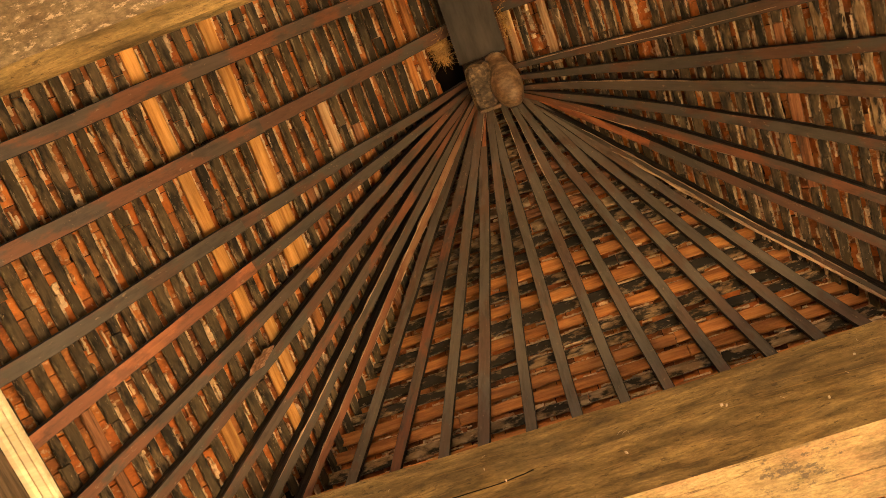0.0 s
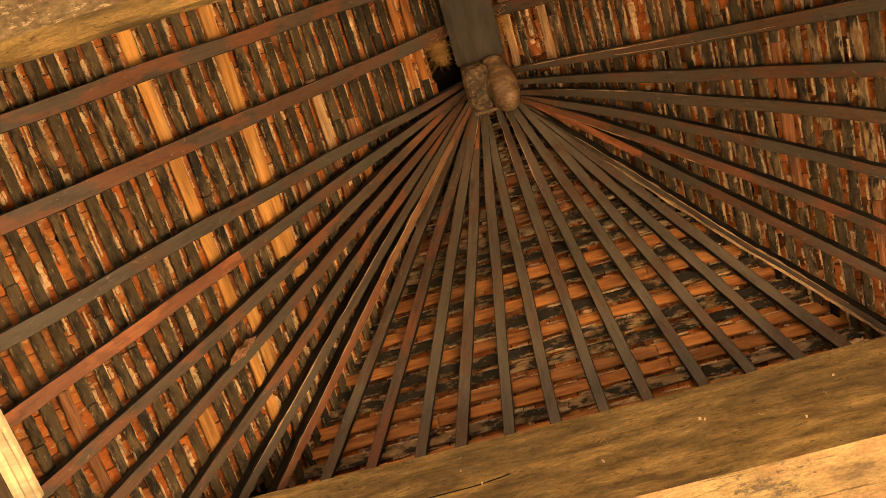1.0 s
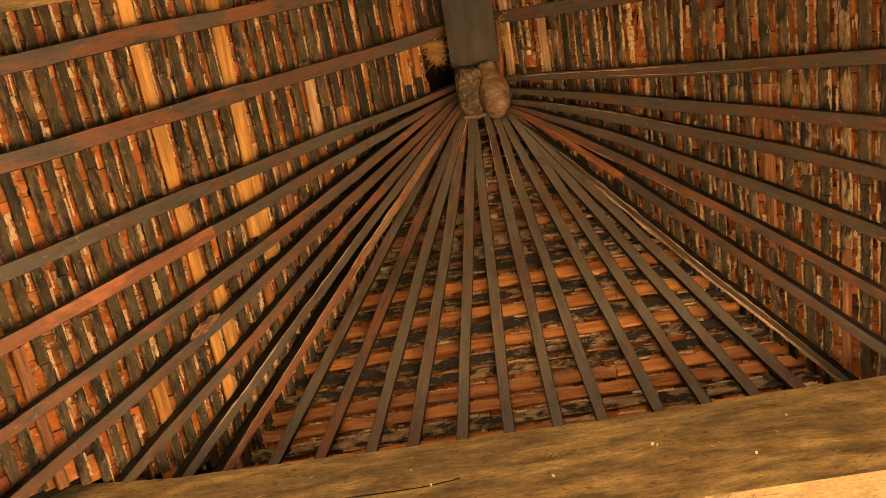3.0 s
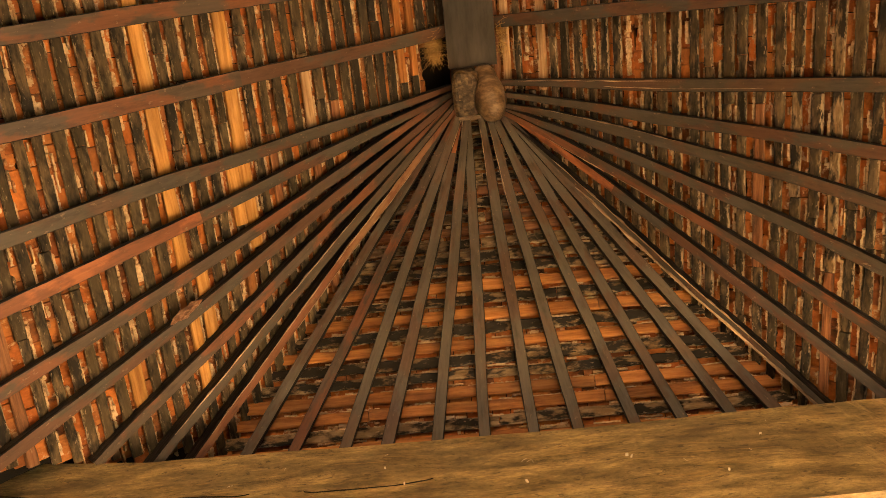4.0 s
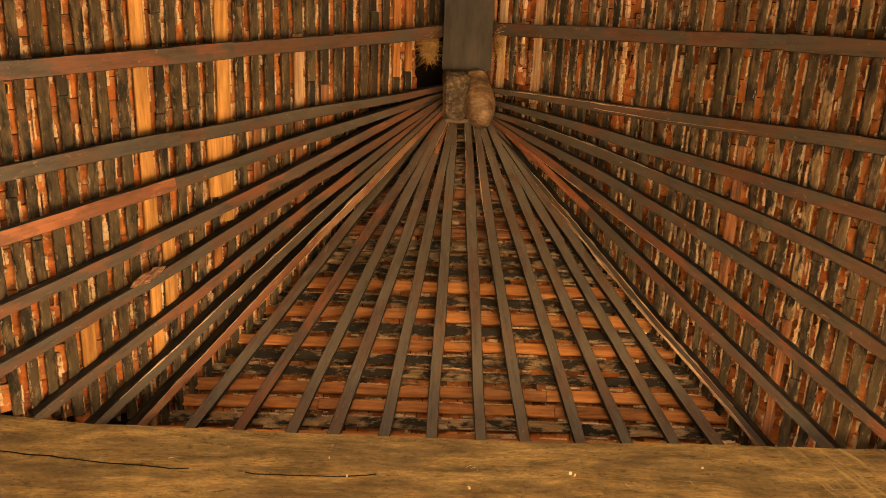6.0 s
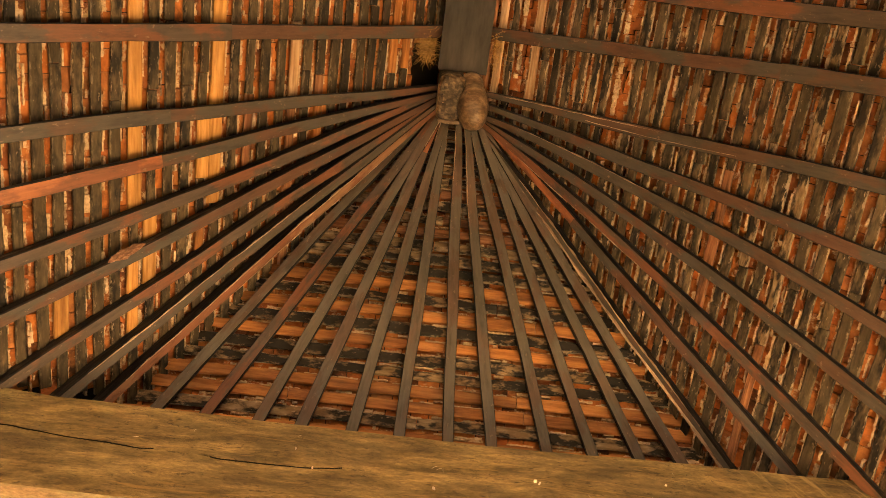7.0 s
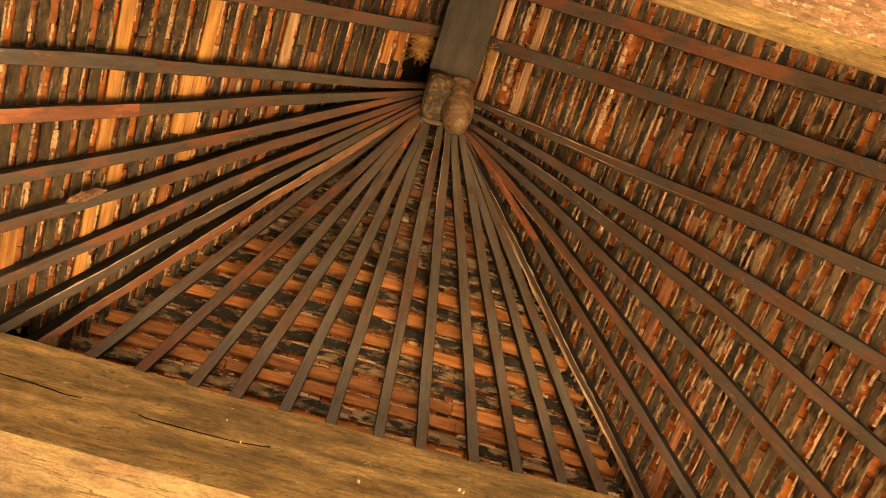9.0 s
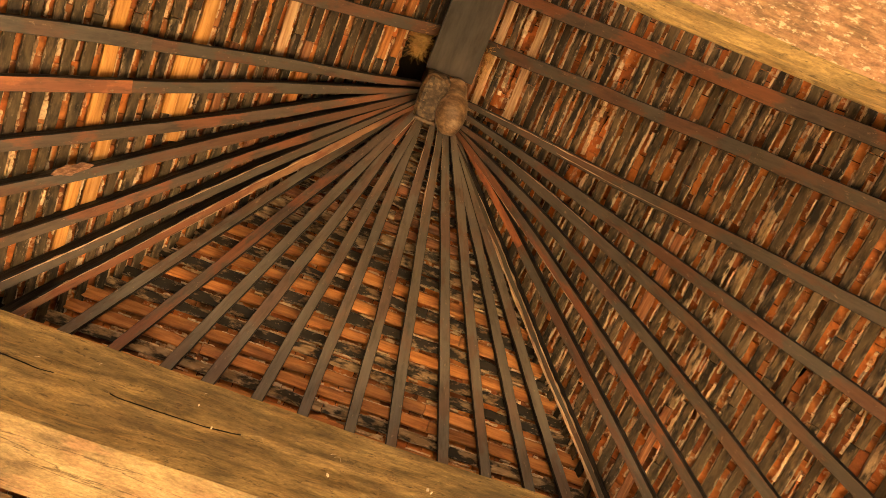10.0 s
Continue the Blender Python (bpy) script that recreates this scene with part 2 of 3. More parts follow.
SPLIT = wood("split_wood", (0.24, 0.14, 0.08), (0.44, 0.30, 0.19), (0.60, 0.45, 0.31), grain=(6, 30, 30), stain=0.6, stain_color=(0.10, 0.05, 0.03))
TILE = terracotta()
LIME = tile_lip()
BATTEN_OLD = mouldy_wood("old_batten_wood", (0.064, 0.045, 0.023), (0.160, 0.115, 0.062), (0.40, 0.30, 0.18), 0.55, (0.50, 0.68), black=0.2, crust=0.35)
BATTEN_MOULD = mouldy_wood("mouldy_batten_wood", (0.090, 0.062, 0.032), (0.21, 0.143, 0.073), (0.46, 0.335, 0.215), 0.75, (0.48, 0.64), black=0.55, crust=0.65)
BATTEN_BLACK = mouldy_wood("sooty_batten_wood", (0.15, 0.088, 0.038), (0.34, 0.235, 0.130), (0.46, 0.335, 0.215), 0.85, (0.42, 0.55), black=0.72, crust=0.4, hard_edge=0.09)
BATTEN_LIMED = mouldy_wood("limed_batten_wood", (0.18, 0.115, 0.056), (0.38, 0.275, 0.165), (0.52, 0.39, 0.26), 0.8, (0.44, 0.58), black=0.3, crust=0.4, hard_edge=0.10)
BATTEN_DARK = mouldy_wood("dimmed_batten_wood", (0.034, 0.024, 0.013), (0.095, 0.066, 0.034), (0.34, 0.24, 0.14), 0.45, (0.52, 0.70), black=0.3, crust=0.3)
BATTEN_ORANGE = wood("orange_batten_wood", (0.25, 0.088, 0.020), (0.41, 0.160, 0.038), (0.52, 0.23, 0.065), stain=0.75, stain_color=(0.09, 0.035, 0.014), scratch=0.25)
BATTEN_TAN = wood("tan_batten_wood", (0.30, 0.17, 0.08), (0.44, 0.27, 0.14), (0.55, 0.38, 0.22), stain=0.5, stain_color=(0.16, 0.08, 0.035))
BATTEN_BROWN = wood("brown_batten_wood", (0.11, 0.045, 0.018), (0.24, 0.10, 0.04), (0.36, 0.17, 0.075), stain=0.85, scratch=0.5)
BATTEN_FRESH = wood("fresh_batten_wood", (0.34, 0.15, 0.034), (0.54, 0.265, 0.065), (0.66, 0.36, 0.115), stain=0.55, stain_color=(0.24, 0.10, 0.03), bump=0.7)
BEAM = hewn_wood("tie_beam_wood")
BEAM_WORN = adzed_wood("adzed_beam_wood")
BEAM_LIMED = limed_wood("limed_beam_wood", (0.20, 0.12, 0.06), (0.36, 0.19, 0.105), (0.54, 0.40, 0.27), 0.7, (0.40, 0.6))
# near black: shade painted into the beam's crack and the gaps between tiles
RECESS_SHADE = plaster("recess_shade", (0.006, 0.0045, 0.003), (0.014, 0.009, 0.005), 8.0)
RIDGE = wood("ridge_wood", (0.026, 0.019, 0.013), (0.038, 0.028, 0.019), (0.048, 0.035, 0.024), grain=(1.6, 7, 7), stain=0.3, bump=0.3)
HUB = wood("hub_wood", (0.022, 0.013, 0.007), (0.075, 0.046, 0.021), (0.20, 0.130, 0.062), grain=(9, 16, 16), stain=0.7, scratch=0.4, bump=0.8)
HUB_WORN = wood("worn_hub_wood", (0.050, 0.028, 0.013), (0.135, 0.080, 0.040), (0.30, 0.195, 0.105), grain=(5, 8, 8), stain=0.6, scratch=0.3, bump=0.8, rough=0.42)
CREAM = wood("cream_painted_wood", (0.62, 0.50, 0.30), (0.74, 0.62, 0.40), (0.80, 0.70, 0.48), grain=(1, 12, 12), rough=0.5, stain=0.12, stain_color=(0.45, 0.3, 0.14), bump=0.2)
PLATE = wood("wall_plate_wood", (0.05, 0.032, 0.017), (0.10, 0.065, 0.035), (0.15, 0.10, 0.055), stain=0.4)
CHIP = wood("pale_chip", (0.55, 0.42, 0.28), (0.68, 0.56, 0.4), (0.75, 0.65, 0.5), stain=0.1)
STRAW = wood("straw", (0.26, 0.13, 0.028), (0.52, 0.29, 0.08), (0.66, 0.42, 0.15), stain=0.5)


WALL = plaster("lime_plaster", (0.17, 0.115, 0.065), (0.26, 0.18, 0.10))
FLOOR = plaster("sandstone_floor", (0.50, 0.36, 0.20), (0.62, 0.46, 0.28), 1.5)
GROUND = plaster("earth", (0.26, 0.17, 0.09), (0.38, 0.26, 0.15), 0.8)


# ---------------------------------------------------------------- mesh helpers
def obj(name, bm, mat, parent=None, label="", smooth=False):
    me = bpy.data.meshes.new(name)
    bm.to_mesh(me)
    bm.free()
    me.materials.append(mat)
    if smooth:
        for p in me.polygons:
            p.use_smooth = True
    ob = new(name, me)
    if parent is not None:
        ob.parent = parent
    if label:
        ob["label"] = label
    return ob


def part(name, bm, material, parent, label="", smooth=False):
    return obj(name, bm, material, parent, label, smooth)


def empty(name, at=(0, 0, 0)):
    ob = new(name)
    ob.location = at
    return ob


def box(bm, x0, x1, y0, y1, z0, z1, bevel=0.0):
    vs = [bm.verts.new((x, y, z)) for x in (x0, x1) for y in (y0, y1) for z in (z0, z1)]
    fs = [bm.faces.new([vs[i] for i in f]) for f in ((0, 1, 3, 2), (4, 6, 7, 5), (0, 4, 5, 1), (2, 3, 7, 6), (0, 2, 6, 4), (1, 5, 7, 3))]
    if bevel:
        es = list({e for f in fs for e in f.edges})
        bmesh.ops.bevel(bm, geom=es, offset=bevel, segments=2, affect="EDGES", profile=0.6)
    return bm


def loft(bm, rings):
    """Skin a list of equal rings of points, with closed ends."""
    vr = [[bm.verts.new(p) for p in r] for r in rings]
    n = len(vr[0])
    for a, b in zip(vr, vr[1:]):
        for i in range(n):
            bm.faces.new((a[i], a[(i + 1) % n], b[(i + 1) % n], b[i]))
    bm.faces.new(vr[0][::-1])
    bm.faces.new(vr[-1])
    bmesh.ops.recalc_face_normals(bm, faces=bm.faces)
    return bm


def frame_of(origin, x_axis, z_axis):
    x = Vector(x_axis).normalized()
    y = Vector(z_axis).cross(x).normalized()
    z = x.cross(y)
    m = Matrix((x, y, z)).transposed().to_4x4()
    m.translation = origin
    return m


# ---------------------------------------------------------------- roof planes
AX, AY, AZ = 0.14, 0.346, 5.5          # where the three roof slopes meet
SLOPES = {"west": (Vector((-1, 0, -1)), Vector((0, 1, 0))),
          "east": (Vector((1, 0, -1.05)), Vector((0, 1, 0))),
          "north": (Vector((0, 1, -1)), Vector((1, 0, 0)))}


def roof_point(side, x, y, below=0.0):
    if side == "west":
        z = AZ - (AX - x)
    elif side == "east":
        z = AZ - 1.05 * (x - AX)
    else:
        z = AZ - (y - AY)
    return Vector((x, y, z - below))


def normal_of(side):
    d, u = SLOPES[side]
    n = d.cross(u).normalized()
    return n if n.z > 0 else -n


# ---------------------------------------------------------------- shell of the building; its walls are unseen and added
def wall(name, x0, x1, y0, y1, z0, z1, gap=None):
    """A wall with one opening (a0, a1, b1) along its longer side, up to height b1."""
    bm = bmesh.new()
    if gap is None:
        box(bm, x0, x1, y0, y1, z0, z1)
    else:
        a0, a1, top = gap
        if x1 - x0 > y1 - y0:
            box(bm, x0, a0, y0, y1, z0, z1)
            box(bm, a1, x1, y0, y1, z0, z1)
            box(bm, a0, a1, y0, y1, top, z1)
        else:
            box(bm, x0, x1, y0, a0, z0, z1)
            box(bm, x0, x1, a1, y1, z0, z1)
            box(bm, x0, x1, a0, a1, top, z1)
    return tagged(obj(name, bm, WALL), "unseen old lime-plastered wall, added below the roof to bound the light", "wall", kind="structure")


bm = bmesh.new()
box(bm, -60, 60, -60, 60, -0.4, -0.15)
tagged(obj("ground", bm, GROUND), "bare earth ground around the building", "ground", kind="structure")
# unseen floor, pale so that it bounces sunlight up to the roof
bm = bmesh.new()
box(bm, -2.2, 2.4, -4.1, 2.6, -0.149, 0.0)
tagged(obj("floor", bm, FLOOR), "unseen warm sandstone floor that bounces sunlight up to the roof", "floor", kind="structure")
# unseen walls, added so that sun reaches only part of the floor
wall("wall_west", -2.05, -1.75, -3.9, 2.3, 0, 3.15)
wall("wall_east", 1.93, 2.23, -3.9, 2.3, 0, 3.15, (0.25, 1.55, 2.25))
wall("wall_north", -1.75, 1.93, 2.0, 2.3, 0, 3.30)
wall("wall_south", -1.75, 1.93, -3.9, -3.62, 0, 3.5, (-1.3, 1.3, 2.25))
bm = bmesh.new()
vs = [bm.verts.new(p) for p in ((-1.74, -3.76, 3.5), (1.92, -3.76, 3.5), (AX, -3.76, 5.4))]
bm.faces.new(vs)
r = bmesh.ops.extrude_face_region(bm, geom=list(bm.faces))
bmesh.ops.translate(bm, verts=[v for v in r["geom"] if isinstance(v, bmesh.types.BMVert)], vec=(0, 0.1, 0))
tagged(obj("wall_gable", bm, WALL), "unseen plastered gable end, added below the ridge to bound the light", "wall", kind="structure")


def timber(name, x0, x1, section, axis="x", mat=BEAM, steps=60, rough=0.004, seed=0, sag=0.0, crack=None, fine=0.02, below=None):
    """A long hewn timber: its section, as points across, drawn out along an axis with a slightly uneven surface."""
    mid, half = (x0 + x1) / 2, (x1 - x0) / 2
    ring0 = []
    for i, (a, b) in enumerate(section):
        c, d = section[(i + 1) % len(section)]
        n = max(1, int(math.hypot(c - a, d - b) / fine))
        ring0 += [(a + (c - a) * j / n, b + (d - b) * j / n) for j in range(n)]
    ca = sum(a for a, b in section) / len(section)
    cb = sum(b for a, b in section) / len(section)
    rings = []
    row = min((b for a, b in ring0 if a < 1.25), key=lambda b: abs(b - CRACK_ROW), default=0) if crack is not None else 0
    for i in range(steps + 1):
        x = x0 + (x1 - x0) * i / steps
        dz = -sag * (1 - ((x - mid) / half) ** 2) + (0.11 * max(0, -1.10 - x) if crack is not None else 0)
        ring = []
        cr = crack(x) if crack is not None else None
        for a, b in ring0:
            w = noise.noise(Vector((x * 1.7, a * 5 + seed, b * 5))) * rough * 1.6 + noise.noise(Vector((x * 7, a * 25, b * 25 + seed))) * rough
            k = 1 + w / max(0.05, math.hypot(a - ca, b - cb))
            pa, pb = ca + (a - ca) * k, cb + (b - cb) * k
            if crack is not None:
                zc, depth = cr
                if a < 1.25 and 3.5 < b < 3.9:
                    pb += (zc - row) * math.exp(-((b - row) / 0.04) ** 2)
                    if b == row:
                        pa += max(0.0, depth)
            ring.append((x, pa, pb + dz) if axis == "x" else (x, -pa, pb + dz))
        rings.append(ring)
    ob = obj(name, loft(bmesh.new(), rings), mat, smooth=False)
    if axis == "y":
        ob.rotation_euler = (0, 0, radians(90))
    if below is not None:
        ob.data.materials.append(below)
        for p in ob.data.polygons:
            if p.normal.z < -0.75 and p.center.z < 3.52:
                p.material_index = 1
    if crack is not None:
        # faces inside the crack take its shade as a near-black colour
        ob.data.materials.append(RECESS_SHADE)
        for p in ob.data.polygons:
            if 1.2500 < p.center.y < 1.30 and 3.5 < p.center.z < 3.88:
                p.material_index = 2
    return ob


# front tie beam, with a long drying crack in its inner face: x, height, depth
CRACK = ((-1.72, 3.752, 0.03), (-1.2, 3.740, 0.04), (-0.86, 3.718, 0.045), (-0.76, 3.712, 0.03), (-0.66, 3.724, 0.0), (-0.58, 3.716, 0.0), (-0.50, 3.704, 0.028), (-0.45, 3.698, 0.045), (-0.26, 3.704, 0.035), (-0.19, 3.711, 0.02), (-0.08, 3.744, 0.0))
CRACK_ROW = 3.725


def front_crack(x):
    """Height and depth of the crack."""
    for (xa, za, da), (xb, zb, db) in zip(CRACK, CRACK[1:]):
        if xa <= x < xb:
            f = (x - xa) / (xb - xa)
            f2 = f * f * (3 - 2 * f)
            wave = 0.008 * noise.noise(Vector((x * 4, 2, 0))) + 0.0035 * noise.noise(Vector((x * 17, 5, 0)))
            return za + (zb - za) * f2 + wave, (da + (db - da) * f) * (0.8 + 0.6 * noise.noise(Vector((x * 9, 3, 1))))
    return CRACK_ROW, 0.0


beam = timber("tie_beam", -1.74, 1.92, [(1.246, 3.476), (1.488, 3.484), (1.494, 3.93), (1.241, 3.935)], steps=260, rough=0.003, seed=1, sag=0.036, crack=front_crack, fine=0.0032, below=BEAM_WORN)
tagged(beam, "heavy hewn brown timber tie beam with a long drying crack", "beam")
back = timber("tie_beam", -1.74, 1.92, [(-0.285, 3.90), (-0.277, 3.62), (-0.290, 3.575), (-0.285, 3.55), (-0.330, 3.485), (-0.66, 3.48), (-0.66, 3.90)], steps=90, rough=0.003, seed=5, below=BEAM_LIMED)
tagged(back, "broad timber tie beam with a moulded lower edge and lime stains", "beam")


def wall_plate(name, x0, x1):
    b = timber(name, -3.6, 1.99, [(x0, 3.155), (x1, 3.155), (x1, 3.472), (x0, 3.472)], axis="y", mat=PLATE, steps=40, seed=8)
    return tagged(b, "dark timber wall plate on top of the wall", "wall plate")


wall_plate("wall_plate", -1.99, -1.455)
wall_plate("wall_plate", 1.68, 2.2)

# ---------------------------------------------------------------- ridge and hub
rb = timber("ridge_beam", -3.6, 0.20, [(0.010, 5.10), (0.214, 5.10), (0.214, 5.33), (0.115, 5.40), (0.010, 5.33)], axis="y", mat=RIDGE, steps=50, rough=0.002, seed=3)
tagged(rb, "dark grey-brown timber ridge beam", "ridge beam")


def hub():
    base = empty("rafter_hub", (0.10, 0.30, 5.0))
    bm = bmesh.new()
    rings = []
    for i, (z, g) in enumerate(((5.33, 0.0), (5.10, 0.0), (5.06, -0.006), (5.02, 0.002), (4.99, 0.0), (4.975, -0.012))):
        ring = []
        for k in range(24):
            a = 2 * math.pi * k / 24
            c, s = math.cos(a), math.sin(a)
            p = 5
            rr = (abs(c) ** p + abs(s) ** p) ** (-1 / p)
            w = 1 + 0.05 * noise.noise(Vector((c * 2, s * 2, z * 8)))
            ring.append(((0.056 + g) * rr * c * w - 0.026, (0.098 + g) * rr * s * w - 0.0, z - 5.0))
        rings.append(ring)
    part("block", loft(bm, rings), HUB, base)
    bm = bmesh.new()
    rings = []
    p0, p1 = Vector((0.050, -0.085, 0.11)), Vector((0.080, 0.090, -0.108))
    way = (p1 - p0).normalized()
    across = Vector((1, 0, 0.15)).normalized()
    up = way.cross(across).normalized()
    across = up.cross(way)
    for i in range(19):
        f = i / 18
        swell = min(1, max(0, (f - 0.26) / 0.34))
        r = 0.053 + 0.013 * swell * swell * (3 - 2 * swell)
        if f < 0.2:
            r *= math.sqrt(max(0.05, 1 - ((0.2 - f) / 0.21) ** 2))
        if f > 0.62:
            r *= math.sqrt(max(0.03, 1 - ((f - 0.62) / 0.385) ** 2))
        ring = []
        for k in range(24):
            a = 2 * math.pi * k / 24
            c, s = math.cos(a), math.sin(a)
            w = (abs(c) ** 2.5 + abs(s) ** 2.5) ** (-1 / 2.5) * (1 + 0.075 * noise.noise(Vector((c * 1.4, s * 1.4, f * 4))) + 0.03 * noise.noise(Vector((c * 5, s * 5, f * 12))))
            ring.append(p0.lerp(p1, f * 1.0) + across * r * w * c * 0.95 + up * r * w * s * 1.1)
        rings.append(ring)
    knob = part("knob", loft(bm, rings), HUB_WORN, base, "rounded worn wooden knob with a darker neck", smooth=True)
    knob.data.materials.append(HUB)
    for p in knob.data.polygons:
        if p.center.z > 0.052:
            p.material_index = 1
    bm = bmesh.new()
    box(bm, -0.070, 0.022, 0.084, 0.100, -0.036, -0.02, 0.004)
    part("lip", bm, HUB_WORN, base, "pale worn edge")
    for x in (-0.052, -0.008):
        bm = bmesh.new()
        rings = [[(x - 0.007 + 0.003 * noise.noise(Vector((y * 20, x * 50, 0))), y, -0.033), (x + 0.008, y, -0.033), (x + 0.006, y, -0.012), (x - 0.006, y, -0.012)] for y in [-0.09 + 0.165 * i / 8 for i in range(9)]]
        part("rib", loft(bm, rings), HUB, base)
    return tagged(base, "rough wooden hub block with rounded knob where the rafters meet", "hub")


hub()


# ---------------------------------------------------------------- rafters
LOWER = {"west": 0.026, "east": 0.044, "north": 0.040}   # how far each slope's covering lies below the tiles' plane
UNDER = 0.17                            # height from the tiles' plane down to the rafters' undersides


def shade_sides(ob):
    """Rough flanks with shade painted in; only the planed underside keeps its tone."""
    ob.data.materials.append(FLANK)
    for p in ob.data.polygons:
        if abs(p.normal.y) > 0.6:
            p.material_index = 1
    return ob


def rafter_rings(length, x0, x1, wide, narrow, fan, seed, bow=(0.5, 0.0), top=0.5, h=0.088):
    rings = []
    count = max(6, int((x1 - x0) / 0.06))
    for i in range(count + 1):
        x = x0 + (x1 - x0) * i / count
        w = min(wide, narrow + 0.03 * x) / 2 if fan else wide / 2
        w *= 1 + 0.10 * noise.noise(Vector((x * 3.1, seed * 3.3, 0)))
        sway = 0.009 * noise.noise(Vector((x * 1.8, seed * 7.1, 4)))
        sway += bow[1] * (x / length) * (1 - x / length) / (bow[0] * (1 - bow[0]))
        lift = 0.004 * noise.noise(Vector((x * 3.0, seed * 5.7, 9)))
        c = 0.0022
        pts = []
        for dy, z in ((-w * top, h), (-w, 0.016), (-w, c * 1.5), (-w + c, 0), (0, 0), (w - c, 0), (w, c * 1.5), (w, 0.016), (w * top, h)):
            j = 0.0018 * noise.noise(Vector((x * 16, seed * 3 + dy * 60, z * 30)))
            pts.append((x - x0, dy + sway + j, z + lift + (0.7 * j if z < 0.04 else 0)))
        rings.append(pts)
    return rings


BOWS = {}


def rafter(side, ridge, eave, start, end, wide, narrow, seed, tones, drop=0.0, fan=True, mid=None):
    """One rafter, from the plan points of its underside at the ridge and the eave; start and end are shares of that line.
    tones: its timber's tone, or upper tone, share at which it is spliced, lower tone."""
    p0 = roof_point(side, *ridge, UNDER + drop)
    p1 = roof_point(side, *eave, UNDER + drop)
    a, b = p0.lerp(p1, start), p0.lerp(p1, end)
    length = (b - a).length
    m = frame_of(a, b - a, normal_of(side))
    bow = (0.5, 0.0)
    top = {"north": 0.55, "east": 0.6, "west": 0.45}[side]
    h = 0.088 - LOWER[side]
    if mid is not None:
        q = m.inverted() @ roof_point(side, *mid, UNDER + drop)
        bow = (q.x / length, q.y)
    BOWS[seed] = (bow, length)
    if isinstance(tones, str):
        ob = obj("rafter", loft(bmesh.new(), rafter_rings(length, 0, length, wide, narrow, fan, seed, bow, top, h)), TONES[tones])
        ob.matrix_world = m
        return shade_sides(ob)
    upper, share, lower = tones
    cut = length * (share - start) / (end - start)
    base = empty("rafter")
    base.matrix_world = m
    shade_sides(part("upper_length", loft(bmesh.new(), rafter_rings(length, 0, cut + 0.004, wide * 0.96, narrow, fan, seed, bow, top, h)), TONES[upper], base))
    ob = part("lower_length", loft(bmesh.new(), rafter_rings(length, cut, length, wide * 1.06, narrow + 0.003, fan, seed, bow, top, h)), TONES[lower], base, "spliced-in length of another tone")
    shade_sides(ob)
    ob.location = (cut, 0, -0.002)
    return base


FAN_WEST = [((0.0, 0.293), (-1.5, 0.435), ("grey", 0.58, "brown"), None), ((0.0, 0.322), (-1.5, 0.644), ("grey", 0.593, "orange"), (-0.75, 0.494)),
            ((0.0, 0.318), (-1.5, 0.873), "red", (-0.75, 0.642)), ((0.0, 0.351), (-1.5, 1.100), "grey", (-0.75, 0.747)),
            ((0.0, 0.378), (-1.5, 1.399), "red", (-0.75, 0.884)), ((0.0, 0.388), (-1.5, 1.665), "brown", (-0.75, 1.008)),
            ((0.0, 0.420), (-1.5, 1.936), "pale", (-0.75, 1.117))]
FAN_NORTH = [((0.050, 0.35), (-1.015, 1.6), "slate", None), ((0.080, 0.35), (-0.812, 1.6), "red", None), ((0.073, 0.35), (-0.590, 1.6), "dun", None),
             ((0.074, 0.35), (-0.403, 1.6), ("orange", 0.17, "slate"), None), ((0.085, 0.35), (-0.195, 1.6), "dun", None), ((0.075, 0.35), (0.012, 1.6), "dun", None),
             ((0.123, 0.35), (0.214, 1.6), "slate", None), ((0.149, 0.35), (0.393, 1.6), "dun", None), ((0.162, 0.35), (0.628, 1.6), "slate", None),
             ((0.178, 0.35), (0.830, 1.6), "slate", None), ((0.167, 0.35), (1.034, 1.6), "dun", None), ((0.162, 0.35), (1.220, 1.6), "slate", None)]
FAN_EAST = [((0.26, 0.299), (1.6, 0.257), "brown", None), ((0.26, 0.351), (1.6, 0.516), "grey", (0.95, 0.426)), ((0.26, 0.406), (1.6, 0.772), "brown", (0.95, 0.537)),
            ((0.26, 0.431), (1.6, 1.030), ("grey", 0.72, "brown"), (0.95, 0.675)), ((0.26, 0.447), (1.6, 1.311), "red", (0.95, 0.821)),
            ((0.26, 0.438), (1.6, 1.510), ("orange", 0.27, "grey"), (0.95, 0.962)), ((0.26, 0.492), (1.6, 1.760), "brown", None)]
COMMON_WEST = [((0.14, 0.046), (-1.5, 0.132), ("grey", 0.52, "red"), None), ((0.14, -0.198), (-1.5, -0.138), "red", None)] + [((0.14, y), (-1.5, y), "brown", None) for y in (-0.46, -0.72, -1.3, -2.0, -2.8)]
COMMON_EAST = [((0.14, 0.037), (1.6, -0.042), ("grey", 0.67, "brown"), None), ((0.14, -0.201), (1.6, -0.216), "red", None)] + [((0.14, y), (1.6, y), "brown", None) for y in (-0.46, -0.72, -1.3, -2.0, -2.8)]
seed = 0
hip_rafter = None
made = {}
